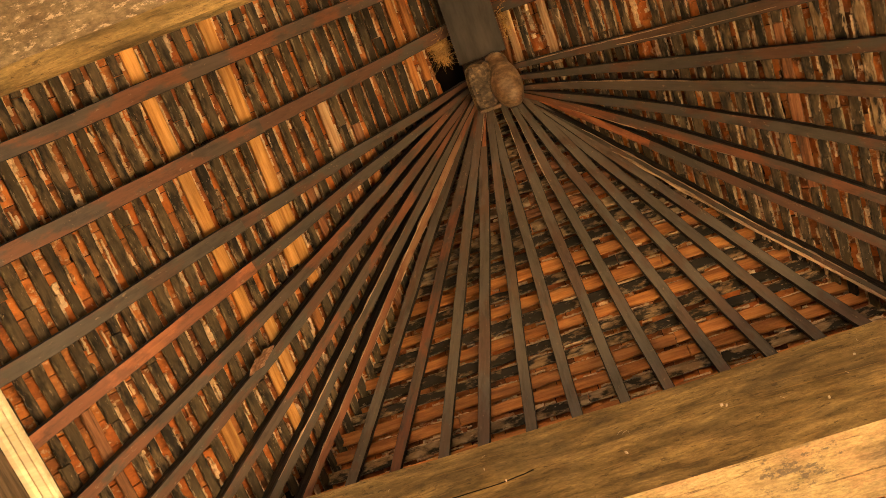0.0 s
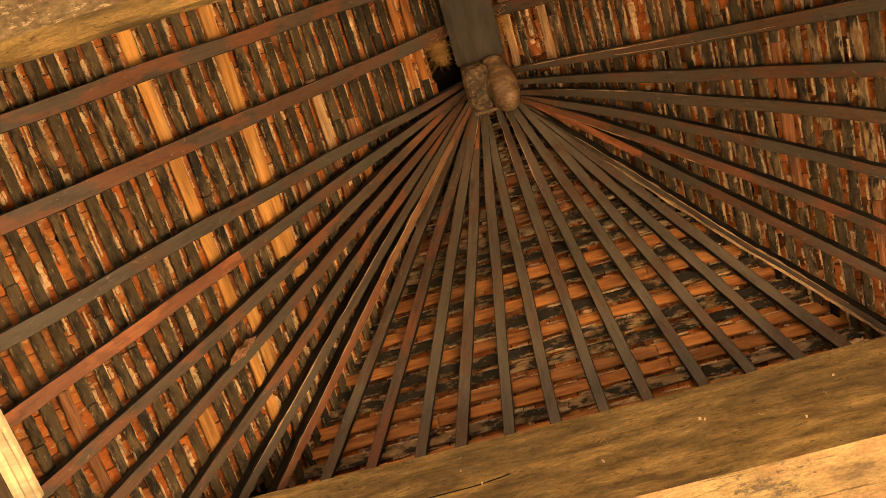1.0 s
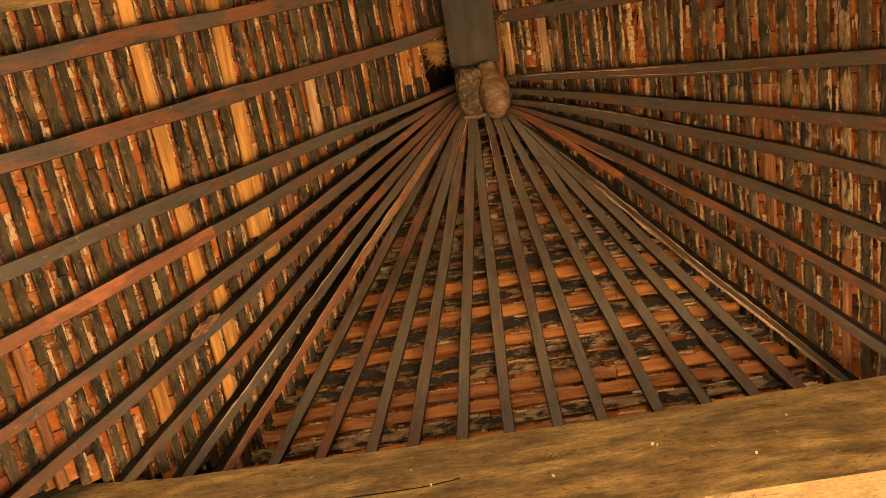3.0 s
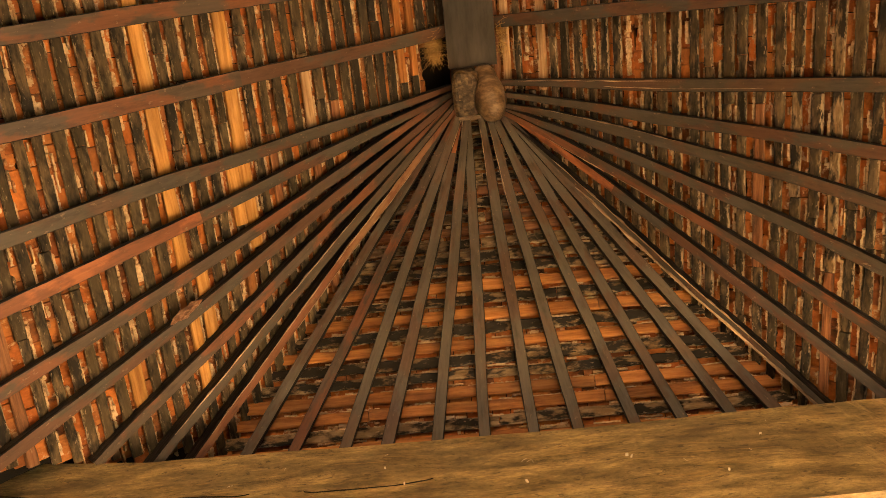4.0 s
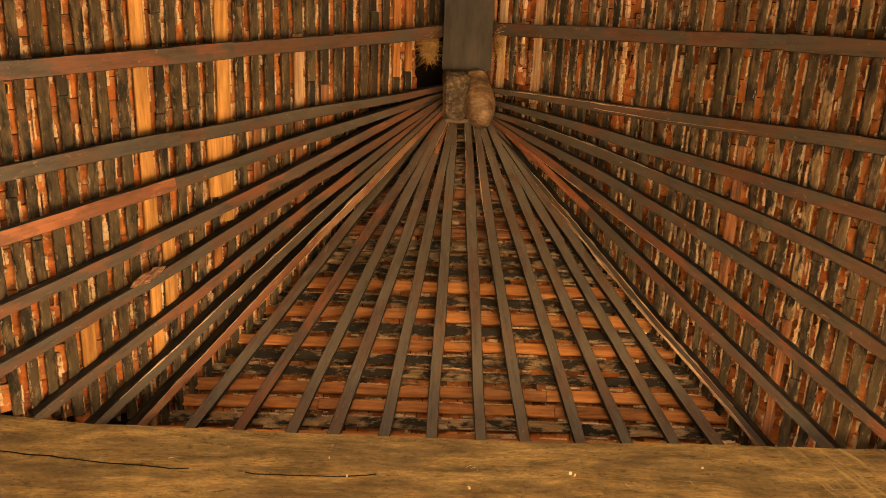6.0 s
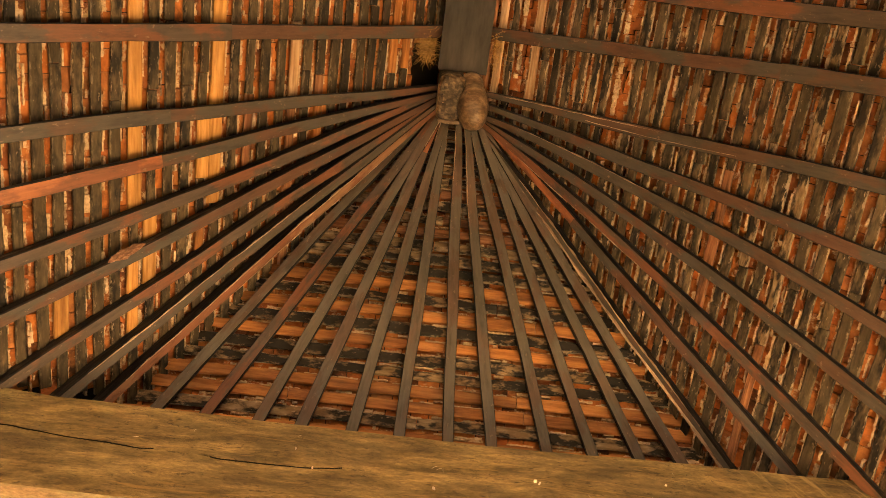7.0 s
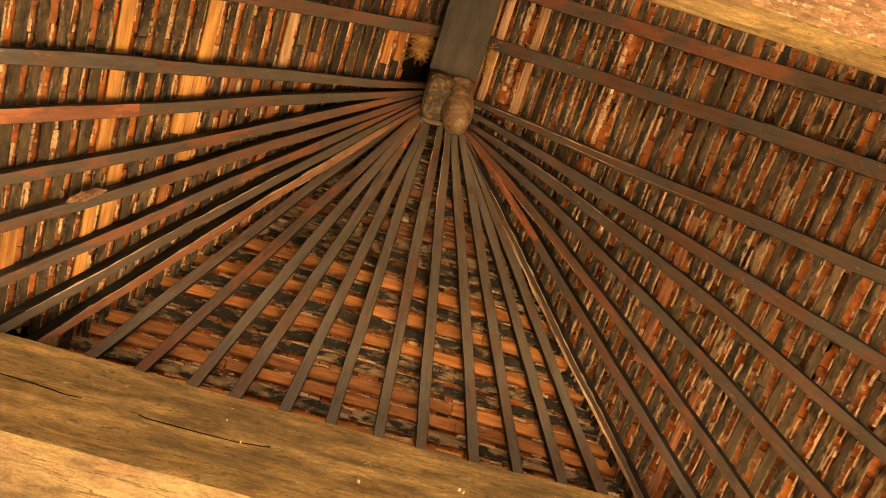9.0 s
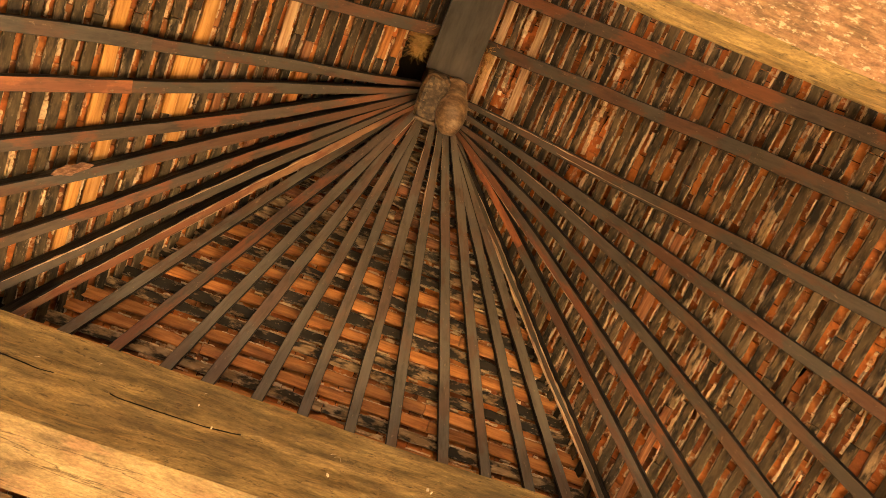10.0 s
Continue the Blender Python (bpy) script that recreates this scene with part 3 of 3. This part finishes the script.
for side, rows, start, end, fan in (("west", FAN_WEST, -0.02, 1.22, True), ("east", FAN_EAST, -0.02, 1.25, True), ("north", FAN_NORTH, 0.0, 1.36, True),
                                    ("west", COMMON_WEST, 0.075, 1.2, False), ("east", COMMON_EAST, 0.048, 1.22, False)):
    for ridge, eave, tones, mid in rows:
        seed += 1
        wide = 0.044 if side == "north" else 0.054
        last = end
        if fan and side != "north":
            wide = 0.048 - 0.0016 * rows.index((ridge, eave, tones, mid))
            if eave[1] == 1.760:
                wide = 0.036
            if eave[1] == 1.399:       # this one stops on the tie beam
                last = 0.85
        ob = rafter(side, ridge, eave, start, last, wide, 0.028 if side == "north" else 0.025, seed, tones, -0.014 if eave[1] == 1.399 else 0.004 * ((seed * 7) % 5 - 2) / 2, fan, mid)
        tone = tones if isinstance(tones, str) else tones[0]
        word = {"slate": "slate-grey", "dun": "dull brown", "grey": "grey-brown", "brown": "dark brown", "red": "reddish brown", "orange": "orange-brown", "pale": "pale worn"}[tone]
        tagged(ob, f"old {word} wooden rafter " + ("fanning out from the hub" if fan else "resting against the ridge beam"), "rafter",
               group="fan rafters" if fan else "common rafters")
        if side == "east" and eave[1] == 1.760:
            hip_rafter = ob
        made[seed] = (ob, wide, 0.028 if side == "north" else 0.025, fan)

# pale split edge of the hip rafter, and torn splinters along the edges of others
rings = []
for i in range(41):
    x = 0.35 + 1.45 * i / 40
    w = 0.0055 + 0.0055 * noise.noise(Vector((x * 8, 1, 2)))
    y = 0.0125 + 0.009 * noise.noise(Vector((x * 1.8, 14 * 7.1, 4))) + 0.003 * noise.noise(Vector((x * 11, 5, 2)))
    rings.append([(x, y - w, -0.004), (x, y + w, -0.003), (x, y + w, 0.012), (x, y - w, 0.012)])
part("split_edge", loft(bmesh.new(), rings), SPLIT, hip_rafter, "pale freshly split edge")


def torn_edge(key, x0, x1, way, thick, inset=0.0, mat=SPLIT):
    """A thin pale splinter along one edge of a rafter's underside; way: which edge, +1 or -1."""
    ob, wide, narrow, fan = made[key]
    rings = []
    n = max(8, int((x1 - x0) / 0.02))
    for i in range(n + 1):
        x = x0 + (x1 - x0) * i / n
        half = (min(wide, narrow + 0.03 * x) if fan else wide) / 2
        half *= 1 + 0.10 * noise.noise(Vector((x * 3.1, key * 3.3, 0)))
        y = way * (half - 0.002 - inset) + 0.009 * noise.noise(Vector((x * 1.8, key * 7.1, 4))) + 0.002 * noise.noise(Vector((x * 14, key, 7)))
        (at, off), length = BOWS[key]
        y += off * (x / length) * (1 - x / length) / (at * (1 - at))
        w = thick * (0.15 + abs(noise.noise(Vector((x * 12, key * 1.7, 3)))) * 1.6) * min(1, 6 * i / n + 0.15, 6 * (n - i) / n + 0.15)
        z = 0.004 * noise.noise(Vector((x * 3.0, key * 5.7, 9))) - 0.0025
        rings.append([(x, y - w, z), (x, y + w, z), (x, y + w, z + 0.008), (x, y - w, z + 0.008)])
    part("torn_edge", loft(bmesh.new(), rings), mat, ob, "pale torn splinter")


torn_edge(14, 0.30, 1.55, -1, 0.0030)
torn_edge(22, 0.05, 0.62, 1, 0.0034)
torn_edge(21, 0.10, 0.45, 1, 0.0020)
torn_edge(20, 0.02, 0.30, -1, 0.0026)
torn_edge(23, 0.04, 0.34, 1, 0.0022)
torn_edge(17, 0.05, 0.28, -1, 0.0030)
torn_edge(19, 0.03, 0.24, 1, 0.0026)
torn_edge(7, 0.40, 1.7, 1, 0.0030)
torn_edge(7, 0.30, 1.2, -1, 0.0022)
torn_edge(6, 0.70, 1.8, 1, 0.0024)
torn_edge(10, 0.20, 0.9, -1, 0.0022)
torn_edge(12, 0.25, 1.0, 1, 0.0022)
torn_edge(8, 0.10, 0.9, -1, 0.0024, 0.006)
torn_edge(8, 0.55, 1.2, 1, 0.0020, 0.010)

# ---------------------------------------------------------------- roof covering: battens, tiles, tile edges
GAUGE = 0.0446                          # plan distance from batten to batten
REACH = 43                              # courses


def span(side, dist):
    """The ends of a course, along the slope's level axis, at a plan distance from the ridge or hub."""
    if side == "north":
        return AX - dist, AX + dist / 1.05
    if side == "west":
        return -3.6, AY + dist
    return -3.6, AY + dist * 1.05


def course_point(side, dist, u, up=0.0):
    """A point of a slope: plan distance down from its top, place along the course, height off the tiles' plane."""
    if side == "north":
        p = roof_point(side, u, AY + dist)
    elif side == "west":
        p = roof_point(side, AX - dist, u)
    else:
        p = roof_point(side, AX + dist, u)
    return p + normal_of(side) * (up - LOWER[side])


def slope_frame(side, dist, u, up):
    """Axes along the course, down or up the slope, and out of it; and whether the second one runs down."""
    d, level = SLOPES[side]
    n = normal_of(side)
    x = level.normalized()
    y = n.cross(x)
    m = Matrix((x, y, n)).transposed().to_4x4()
    m.translation = course_point(side, dist, u, up)
    return m, (1 if y.dot(d) > 0 else -1)


rnd = random.Random(4)


KINDS = {"dimmed": (BATTEN_DARK, 0.0176, 0.0024), "old": (BATTEN_OLD, 0.0172, 0.0022), "mould": (BATTEN_MOULD, 0.0162, 0.0036), "black": (BATTEN_BLACK, 0.0170, 0.0046), "limed": (BATTEN_LIMED, 0.0175, 0.004),
         "brown": (BATTEN_BROWN, 0.0170, 0.003), "tan": (BATTEN_TAN, 0.0195, 0.0012), "orange": (BATTEN_ORANGE, 0.0190, 0.0024), "fresh": (BATTEN_FRESH, 0.0225, 0.0012)}


def strip_mesh(kind, length):
    """A batten, 14 mm thick, with waney edges."""
    mat, half, wane = KINDS[kind]
    s = rnd.uniform(0, 500)
    count = max(3, int(length / 0.035))
    rings = []
    for i in range(count + 1):
        x = length * i / count
        e = [wane * (1.5 * noise.noise(Vector((x * 5, s, j * 9.0))) + 1.0 * noise.noise(Vector((x * 21, s, j * 9.0)))) for j in range(4)]
        rings.append([(x, -half + e[0], 0.003), (x, -half + 0.004 + e[0], e[3] * 0.3), (x, half - 0.004 + e[1], -e[3] * 0.3), (x, half + e[1], 0.003), (x, half + e[2], 0.014), (x, -half + e[2], 0.014)])
    bm = bmesh.new()
    loft(bm, rings)
    me = bpy.data.meshes.new("batten")
    bm.to_mesh(me)
    bm.free()
    me.materials.append(mat)
    return me


def tile_mesh(width):
    """A flat clay tile: 60 mm down the slope, 13 mm thick, with chipped edges."""
    bm = bmesh.new()
    n = 4
    rings = []
    for i in range(n + 1):
        x = width * i / n
        a, b = -0.030 + rnd.uniform(-0.006, 0.004), 0.030 + rnd.uniform(-0.003, 0.003)
        rings.append([(x, a, 0.0), (x, b, 0.006), (x, b, 0.019), (x, a, 0.013)])
    loft(bm, rings)
    me = bpy.data.meshes.new("tile")
    bm.to_mesh(me)
    bm.free()
    me.materials.append(TILE)
    return me


TILES = [(w, tile_mesh(w - 0.003)) for w in (0.05, 0.058, 0.066, 0.074, 0.082, 0.09, 0.098, 0.106, 0.115, 0.124, 0.07, 0.085)]
ROOFS = {}
for side, label in (("west", "old clay tile roof slope on dark mouldy battens"), ("east", "old clay tile roof slope on pale mouldy battens"), ("north", "hipped end of the clay tile roof on orange and blackened battens")):
    ROOFS[side] = tagged(empty("roof_slope", (AX, AY, AZ)), label, "roof", kind="structure")


def add_piece(name, me, m, parent):
    ob = new(name, me)
    ob.parent = parent
    ob.matrix_parent_inverse = parent.matrix_basis.inverted()
    ob.matrix_basis = m
    return ob


# battens of a known kind: side, plan distance from the top, from, to, kind
KNOWN = [("west", 0.94, -1.2, 0.72, "fresh"), ("west", 1.163, -1.2, 0.72, "fresh"), ("west", 0.361, -0.5, 0.24, "orange"), ("west", 0.316, -0.5, 0.22, "orange"),
         ("west", 0.717, 0.05, 0.34, "tan"), ("west", 0.985, 0.40, 0.62, "fresh"), ("west", 0.985, 0.76, 0.95, "orange"), ("west", 1.118, 0.72, 1.0, "fresh"),
         ("west", 1.163, 0.86, 1.22, "fresh"), ("west", 1.342, 0.97, 1.14, "fresh"), ("west", 0.628, 0.36, 0.6, "orange"),
         ("east", 0.182, -0.2, 0.33, "tan"), ("east", 0.226, -0.2, 0.33, "mould"), ("east", 0.271, -0.2, 0.33, "none"), ("east", 0.316, -0.2, 0.33, "tan"), ("east", 0.137, -0.2, 0.33, "brown"),
         ("east", 0.628, -0.2, 0.5, "none"),
         ("north", 0.735, -3, 3, "orange"), ("north", 0.825, -3, 3, "orange"), ("north", 0.914, -3, 3, "orange"), ("north", 1.048, -3, 3, "orange"),
         ("north", 1.0926, -3, 3, "orange"), ("north", 1.137, -3, 3, "limed"), ("north", 1.182, -3, 3, "orange"), ("north", 0.646, -3, 3, "limed"), ("north", 0.601, -3, 3, "limed"),
         ("north", 0.78, -3, 3, "black"), ("north", 0.87, -3, 3, "black"), ("north", 0.959, -3, 3, "black"), ("north", 1.003, -3, 3, "black")]
SHARES = {"west": (("old", 0.78), ("mould", 0.17), ("brown", 0.05)),
          "east": (("old", 0.33), ("mould", 0.57), ("limed", 0.08), ("brown", 0.02)),
          "north": (("limed", 0.32), ("black", 0.5), ("brown", 0.18))}
PHASE = {"west": 0.94 % GAUGE, "east": 0.94 % GAUGE, "north": 0.735 % GAUGE}


def is_void(side, dist, u):
    """The dark hole beside the hub, where battens and tiles are missing."""
    return side == "west" and 0.13 < dist < 0.285 and 0.06 < u < 0.42


def beam_clear(dist):
    """How far north the west slope's courses run before they meet the top of the front tie beam."""
    return (AZ - dist - 1.580) / 1.70 - 0.18 if dist > 1.2 else 9.0


def place_batten(side, dist, u0, u1, kind):
    m, sg = slope_frame(side, dist, u0, -0.035 + rnd.uniform(-0.003, 0.002))
    m = m @ pose(0, rnd.uniform(-0.003, 0.003), 0, rnd.uniform(-4, 4), 0, rnd.uniform(-0.4, 0.4)) @ Matrix.Diagonal((1, rnd.uniform(0.9, 1.1) * (1.16 if side == "north" else 1), 1, 1))
    add_piece("batten", strip_mesh(kind, u1 - u0 - 0.003), m, ROOFS[side])


def pick(side):
    r = rnd.random()
    for kind, share in SHARES[side]:
        r -= share
        if r < 0:
            return kind
    return SHARES[side][0][0]


for side in ("west", "east", "north"):
    for k in range(1, REACH):
        dist = PHASE[side] + GAUGE * k
        if dist < 0.06:
            continue
        a, b = span(side, dist)
        known = [q for q in KNOWN if q[0] == side and abs(q[1] - dist) < GAUGE * 0.5]
        if side == "west":
            b = min(b, beam_clear(dist))
        if is_void(side, dist, 0.2):
            b = 0.06 + rnd.uniform(-0.05, 0.02)
        u = a
        while u < b - 0.02:
            far = side != "north" and u < -0.7
            e = min(b, u + (rnd.uniform(1.2, 2.2) if far else rnd.uniform(0.3, 1.0)))
            if b - e < 0.12:
                e = b
            kind = pick(side)
            # darker battens towards the ridge put the light's fall-off into their colour
            if side != "north" and dist < 0.75 and kind in ("old", "mould") and rnd.random() < 1.25 - dist * 1.3:
                kind = "dimmed" if side == "west" or kind == "old" else kind
            if side == "west" and kind == "old" and rnd.random() < (dist - 0.9) * 0.7:
                kind = "mould"
            for q in known:
                lo, hi = max(a, q[2]), min(b, q[3])
                if u < lo - 0.02:
                    e = min(e, lo)
                elif u < hi - 0.02:
                    e, kind = (min(hi, u + rnd.uniform(0.4, 1.1)) if side == "north" else hi), q[4]
                    break
            if kind != "none":
                place_batten(side, dist, u, e, kind)
            u = e

# tiles on the battens: those near the hub are pieces of their own, the rest is one mesh a slope
for side in ("west", "east", "north"):
    spots = []
    for k in range(0, REACH):
        dist = PHASE[side] + GAUGE * (k + 0.5)
        a, b = span(side, dist)
        u = a - rnd.uniform(0, 0.1)
        while u < b + 0.02:
            w, me = rnd.choice(TILES)
            if not is_void(side, dist, u) and not (side == "west" and u > beam_clear(dist) - 0.035):
                spots.append((dist + rnd.uniform(-0.006, 0.006), u, w, me))
            u += w
    spots.sort(key=lambda q: abs(q[0] - 0.85) + abs(q[1] - (0.14 if side == "north" else 0.35)))
    verts, faces = [], []
    for i, (dist, u, w, me) in enumerate(spots):
        m, sg = slope_frame(side, dist, u, -0.010 + rnd.uniform(-0.005, 0.005))
        m = m @ pose(0, 0, 0, rnd.uniform(-4, 4), rnd.uniform(-1.5, 1.5), rnd.uniform(-1.5, 1.5))
        if sg < 0:
            m = m @ pose(w - 0.003, 0, 0, 0, 0, 180)
        if i < 300:
            add_piece("tile", me, m, ROOFS[side])
        else:
            o = len(verts)
            verts += [m @ v.co for v in me.vertices]
            faces += [[o + q for q in p.vertices] for p in me.polygons]
    me = bpy.data.meshes.new("tiles")
    me.from_pydata([tuple(v) for v in verts], [], faces)
    me.materials.append(TILE)
    ob = new("tiles", me)
    ob.parent = ROOFS[side]
    ob.matrix_parent_inverse = ROOFS[side].matrix_basis.inverted()
    tagged(ob, kind="stuff")

    # broken, limed tile edges that show above each batten
    verts, faces = [], []
    for k, row in [(k, row) for k in range(2, 36) for row in (0, 1)]:
        a, b = span(side, PHASE[side] + GAUGE * k)
        u = max(a, -0.75)
        while u < b:
            length = rnd.uniform(0.012, 0.085)
            dist = PHASE[side] + GAUGE * k - (0.0238 if row else 0.0158) + rnd.uniform(-0.002, 0.002)
            if rnd.random() < ((0.15 if side == "east" else 0.38) if row else 0.93 if side == "east" else 0.86) and not is_void(side, dist, u) and not (side == "west" and u > beam_clear(dist) - 0.035):
                m, sg = slope_frame(side, dist, u, -0.021 - rnd.uniform(0, 0.010) + (0.006 if row else 0))
                half, n = rnd.uniform(0.0024, 0.0062) if rnd.random() < 0.88 else rnd.uniform(0.006, 0.0090), max(4, int(length / 0.006))
                o = len(verts)
                for i in range(n):
                    x = length * i / (n - 1)
                    h0, h1 = half * rnd.uniform(0.35, 1.2), half * rnd.uniform(0.5, 1.25)
                    for y, z in ((-h0, 0), (h1, 0.0), (h1, 0.02), (-h0, 0.02)):
                        verts.append(m @ Vector((x, y, z + rnd.uniform(-0.001, 0.001))))
                    if i:
                        p, q = o + 4 * (i - 1), o + 4 * i
                        faces += [(p + j, p + (j + 1) % 4, q + (j + 1) % 4, q + j) for j in range(4)]
                faces += [(o, o + 1, o + 2, o + 3), tuple(o + 4 * (n - 1) + j for j in (3, 2, 1, 0))]
            u += length + (rnd.uniform(0.0, 0.004) if rnd.random() < 0.8 else rnd.uniform(0.01, 0.06))
    me = bpy.data.meshes.new("tile_edges")
    me.from_pydata([tuple(v) for v in verts], [], faces)
    me.materials.append(LIME)
    ob = new("tile_edges", me)
    ob.parent = ROOFS[side]
    ob.matrix_parent_inverse = ROOFS[side].matrix_basis.inverted()
    tagged(ob, "broken tile edges crusted with whitish lime", kind="stuff")

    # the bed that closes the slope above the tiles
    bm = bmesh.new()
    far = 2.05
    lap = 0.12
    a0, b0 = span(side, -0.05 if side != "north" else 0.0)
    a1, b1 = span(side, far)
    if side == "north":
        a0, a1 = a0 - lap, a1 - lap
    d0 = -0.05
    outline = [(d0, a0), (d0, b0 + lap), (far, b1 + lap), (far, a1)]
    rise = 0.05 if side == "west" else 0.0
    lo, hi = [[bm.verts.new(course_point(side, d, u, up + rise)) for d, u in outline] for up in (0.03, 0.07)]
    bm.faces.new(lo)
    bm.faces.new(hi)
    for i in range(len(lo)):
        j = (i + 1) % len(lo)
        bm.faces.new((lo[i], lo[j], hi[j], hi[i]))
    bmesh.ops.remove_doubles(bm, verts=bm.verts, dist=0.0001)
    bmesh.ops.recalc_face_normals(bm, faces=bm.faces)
    # the bed's near-black colour paints shade into the gaps below it
    ob = obj("tile_bed", bm, RECESS_SHADE, ROOFS[side])
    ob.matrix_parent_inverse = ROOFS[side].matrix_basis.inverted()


# ---------------------------------------------------------------- small things
def moulding(y0, y1):
    """The cream strip along the west wall plate."""
    prof = [(-1.455, 3.475), (-1.455, 3.518), (-1.44, 3.522), (-1.43, 3.515), (-1.415, 3.515), (-1.405, 3.506), (-1.39, 3.504), (-1.384, 3.494), (-1.384, 3.478), (-1.392, 3.474), (-1.40, 3.478), (-1.42, 3.476), (-1.43, 3.482), (-1.44, 3.476)]
    rings = [[(a + 0.0015 * noise.noise(Vector((y * 3, a * 40, 0))), y, b) for a, b in prof] for y in [y0 + (y1 - y0) * i / 20 for i in range(21)]]
    ob = obj("moulding_strip", loft(bmesh.new(), rings), CREAM)
    return tagged(ob, "cream-coloured moulded wooden strip along the dark wall plate", "moulding")


moulding(-0.25, 0.82)


def straw_tuft(at, spread, count, seed, lean):
    r = random.Random(seed)
    bm = bmesh.new()
    for _ in range(count):
        p = Vector([r.gauss(0, s) for s in spread])
        d = Vector((r.gauss(lean[0], 0.6), r.gauss(lean[1], 0.6), r.gauss(lean[2], 0.5))).normalized()
        bend = Vector((r.gauss(0, 0.5), r.gauss(0, 0.5), r.gauss(0, 0.5)))
        length, w = r.uniform(0.018, 0.062), r.uniform(0.0004, 0.0009)
        side = d.cross(Vector((0.3, 0.5, 0.8))).normalized()
        up = d.cross(side)
        prev = None
        for i in range(5):
            f = i / 4 - 0.3
            c = p + d * length * f + bend * length * f * f * 1.6
            ring = [bm.verts.new(c + (side * math.cos(a) + up * math.sin(a)) * w) for a in (0, 2.1, 4.2)]
            if prev:
                for k in range(3):
                    bm.faces.new((prev[k], prev[(k + 1) % 3], ring[(k + 1) % 3], ring[k]))
            prev = ring
    ob = obj("straw_tuft", bm, STRAW)
    ob.location = at
    return tagged(ob, "tuft of dry straw wedged beside the ridge beam", "straw")


straw_tuft((-0.045, 0.11, 5.2), (0.013, 0.030, 0.026), 900, 2, (-0.2, 0.3, -0.4))
straw_tuft((0.245, 0.09, 5.22), (0.008, 0.035, 0.025), 130, 3, (0.4, 0.2, -0.2))


def splinters():
    """Small pale chips and droppings that cling to the beam's inner face."""
    r = random.Random(9)
    for x, z, size in ((0.44, 3.72, 0.009), (0.452, 3.71, 0.007), (-0.236, 3.668, 0.006), (0.128, 3.627, 0.009), (0.86, 3.77, 0.007), (-0.30, 3.76, 0.005), (0.71, 3.60, 0.006)):
        bm = bmesh.new()
        box(bm, -size / 2, size / 2, -0.006, 0.004, -size * 0.25, size * 0.25, 0.0015)
        ob = part("chip", bm, CHIP, beam, "pale chip")
        ob.location = (x, 1.2415, z)
        ob.rotation_euler = (0, r.uniform(-1, 1), r.uniform(-0.3, 0.3))


splinters()


def bark_patch(at, seed):
    """A torn, lumpy patch of reddish bark that peels off a rafter's underside."""
    bm = bmesh.new()
    rings = []
    for i in range(17):
        f = i / 16
        r = math.sqrt(max(0.02, 1 - (2 * f - 1) ** 2))
        ring = []
        for k in range(14):
            a = 2 * math.pi * k / 14
            c, w = math.cos(a), math.sin(a)
            q = 1 + 0.9 * noise.noise(Vector((c * 1.6 + seed, w * 1.6, f * 7))) + 0.3 * noise.noise(Vector((c * 5, w * 5 + seed, f * 19)))
            ring.append(((f - 0.5) * 0.14, 0.014 * r * q * c, 0.009 * r * q * w))
        rings.append(ring)
    ob = obj("bark_patch", loft(bm, rings), FIBRE)
    ob.matrix_world = frame_of(at, (-1.5, 0.75, -1.5), normal_of("west"))
    return tagged(ob, "torn patch of reddish bark peeling under a grey rafter", "bark")


FIBRE = wood("bark_fibre", (0.13, 0.058, 0.028), (0.24, 0.115, 0.058), (0.42, 0.24, 0.135), grain=(14, 40, 40), stain=0.6, bump=1.0)
bark_patch((-0.975, 0.838, 4.212), 3)


def straw_wisps():
    """Single dry stalks that cling to the beam's inner face."""
    r = random.Random(21)
    for x, z in ((0.142, 3.728), (0.155, 3.722), (0.128, 3.735), (0.60, 3.665), (-0.62, 3.80), (-0.78, 3.73), (0.90, 3.84), (0.80, 3.69), (-0.30, 3.83)):
        a = r.uniform(0.3, 2.4)
        length = r.uniform(0.010, 0.026)
        rings = []
        for i in range(7):
            f = i / 6 - 0.5
            c = Vector((math.cos(a) * length * f + 0.006 * f * f, -0.0015 - 0.004 * (0.25 - f * f), math.sin(a) * length * f))
            w = 0.0005
            rings.append([c + Vector((w, 0, 0)), c + Vector((0, -w, w)), c + Vector((-w, 0, 0)), c + Vector((0, w, -w))])
        ob = part("straw_stalk", loft(bmesh.new(), rings), CHIP, beam, "thin dry stalk")
        ob.location = (x, 1.2405, z)


straw_wisps()
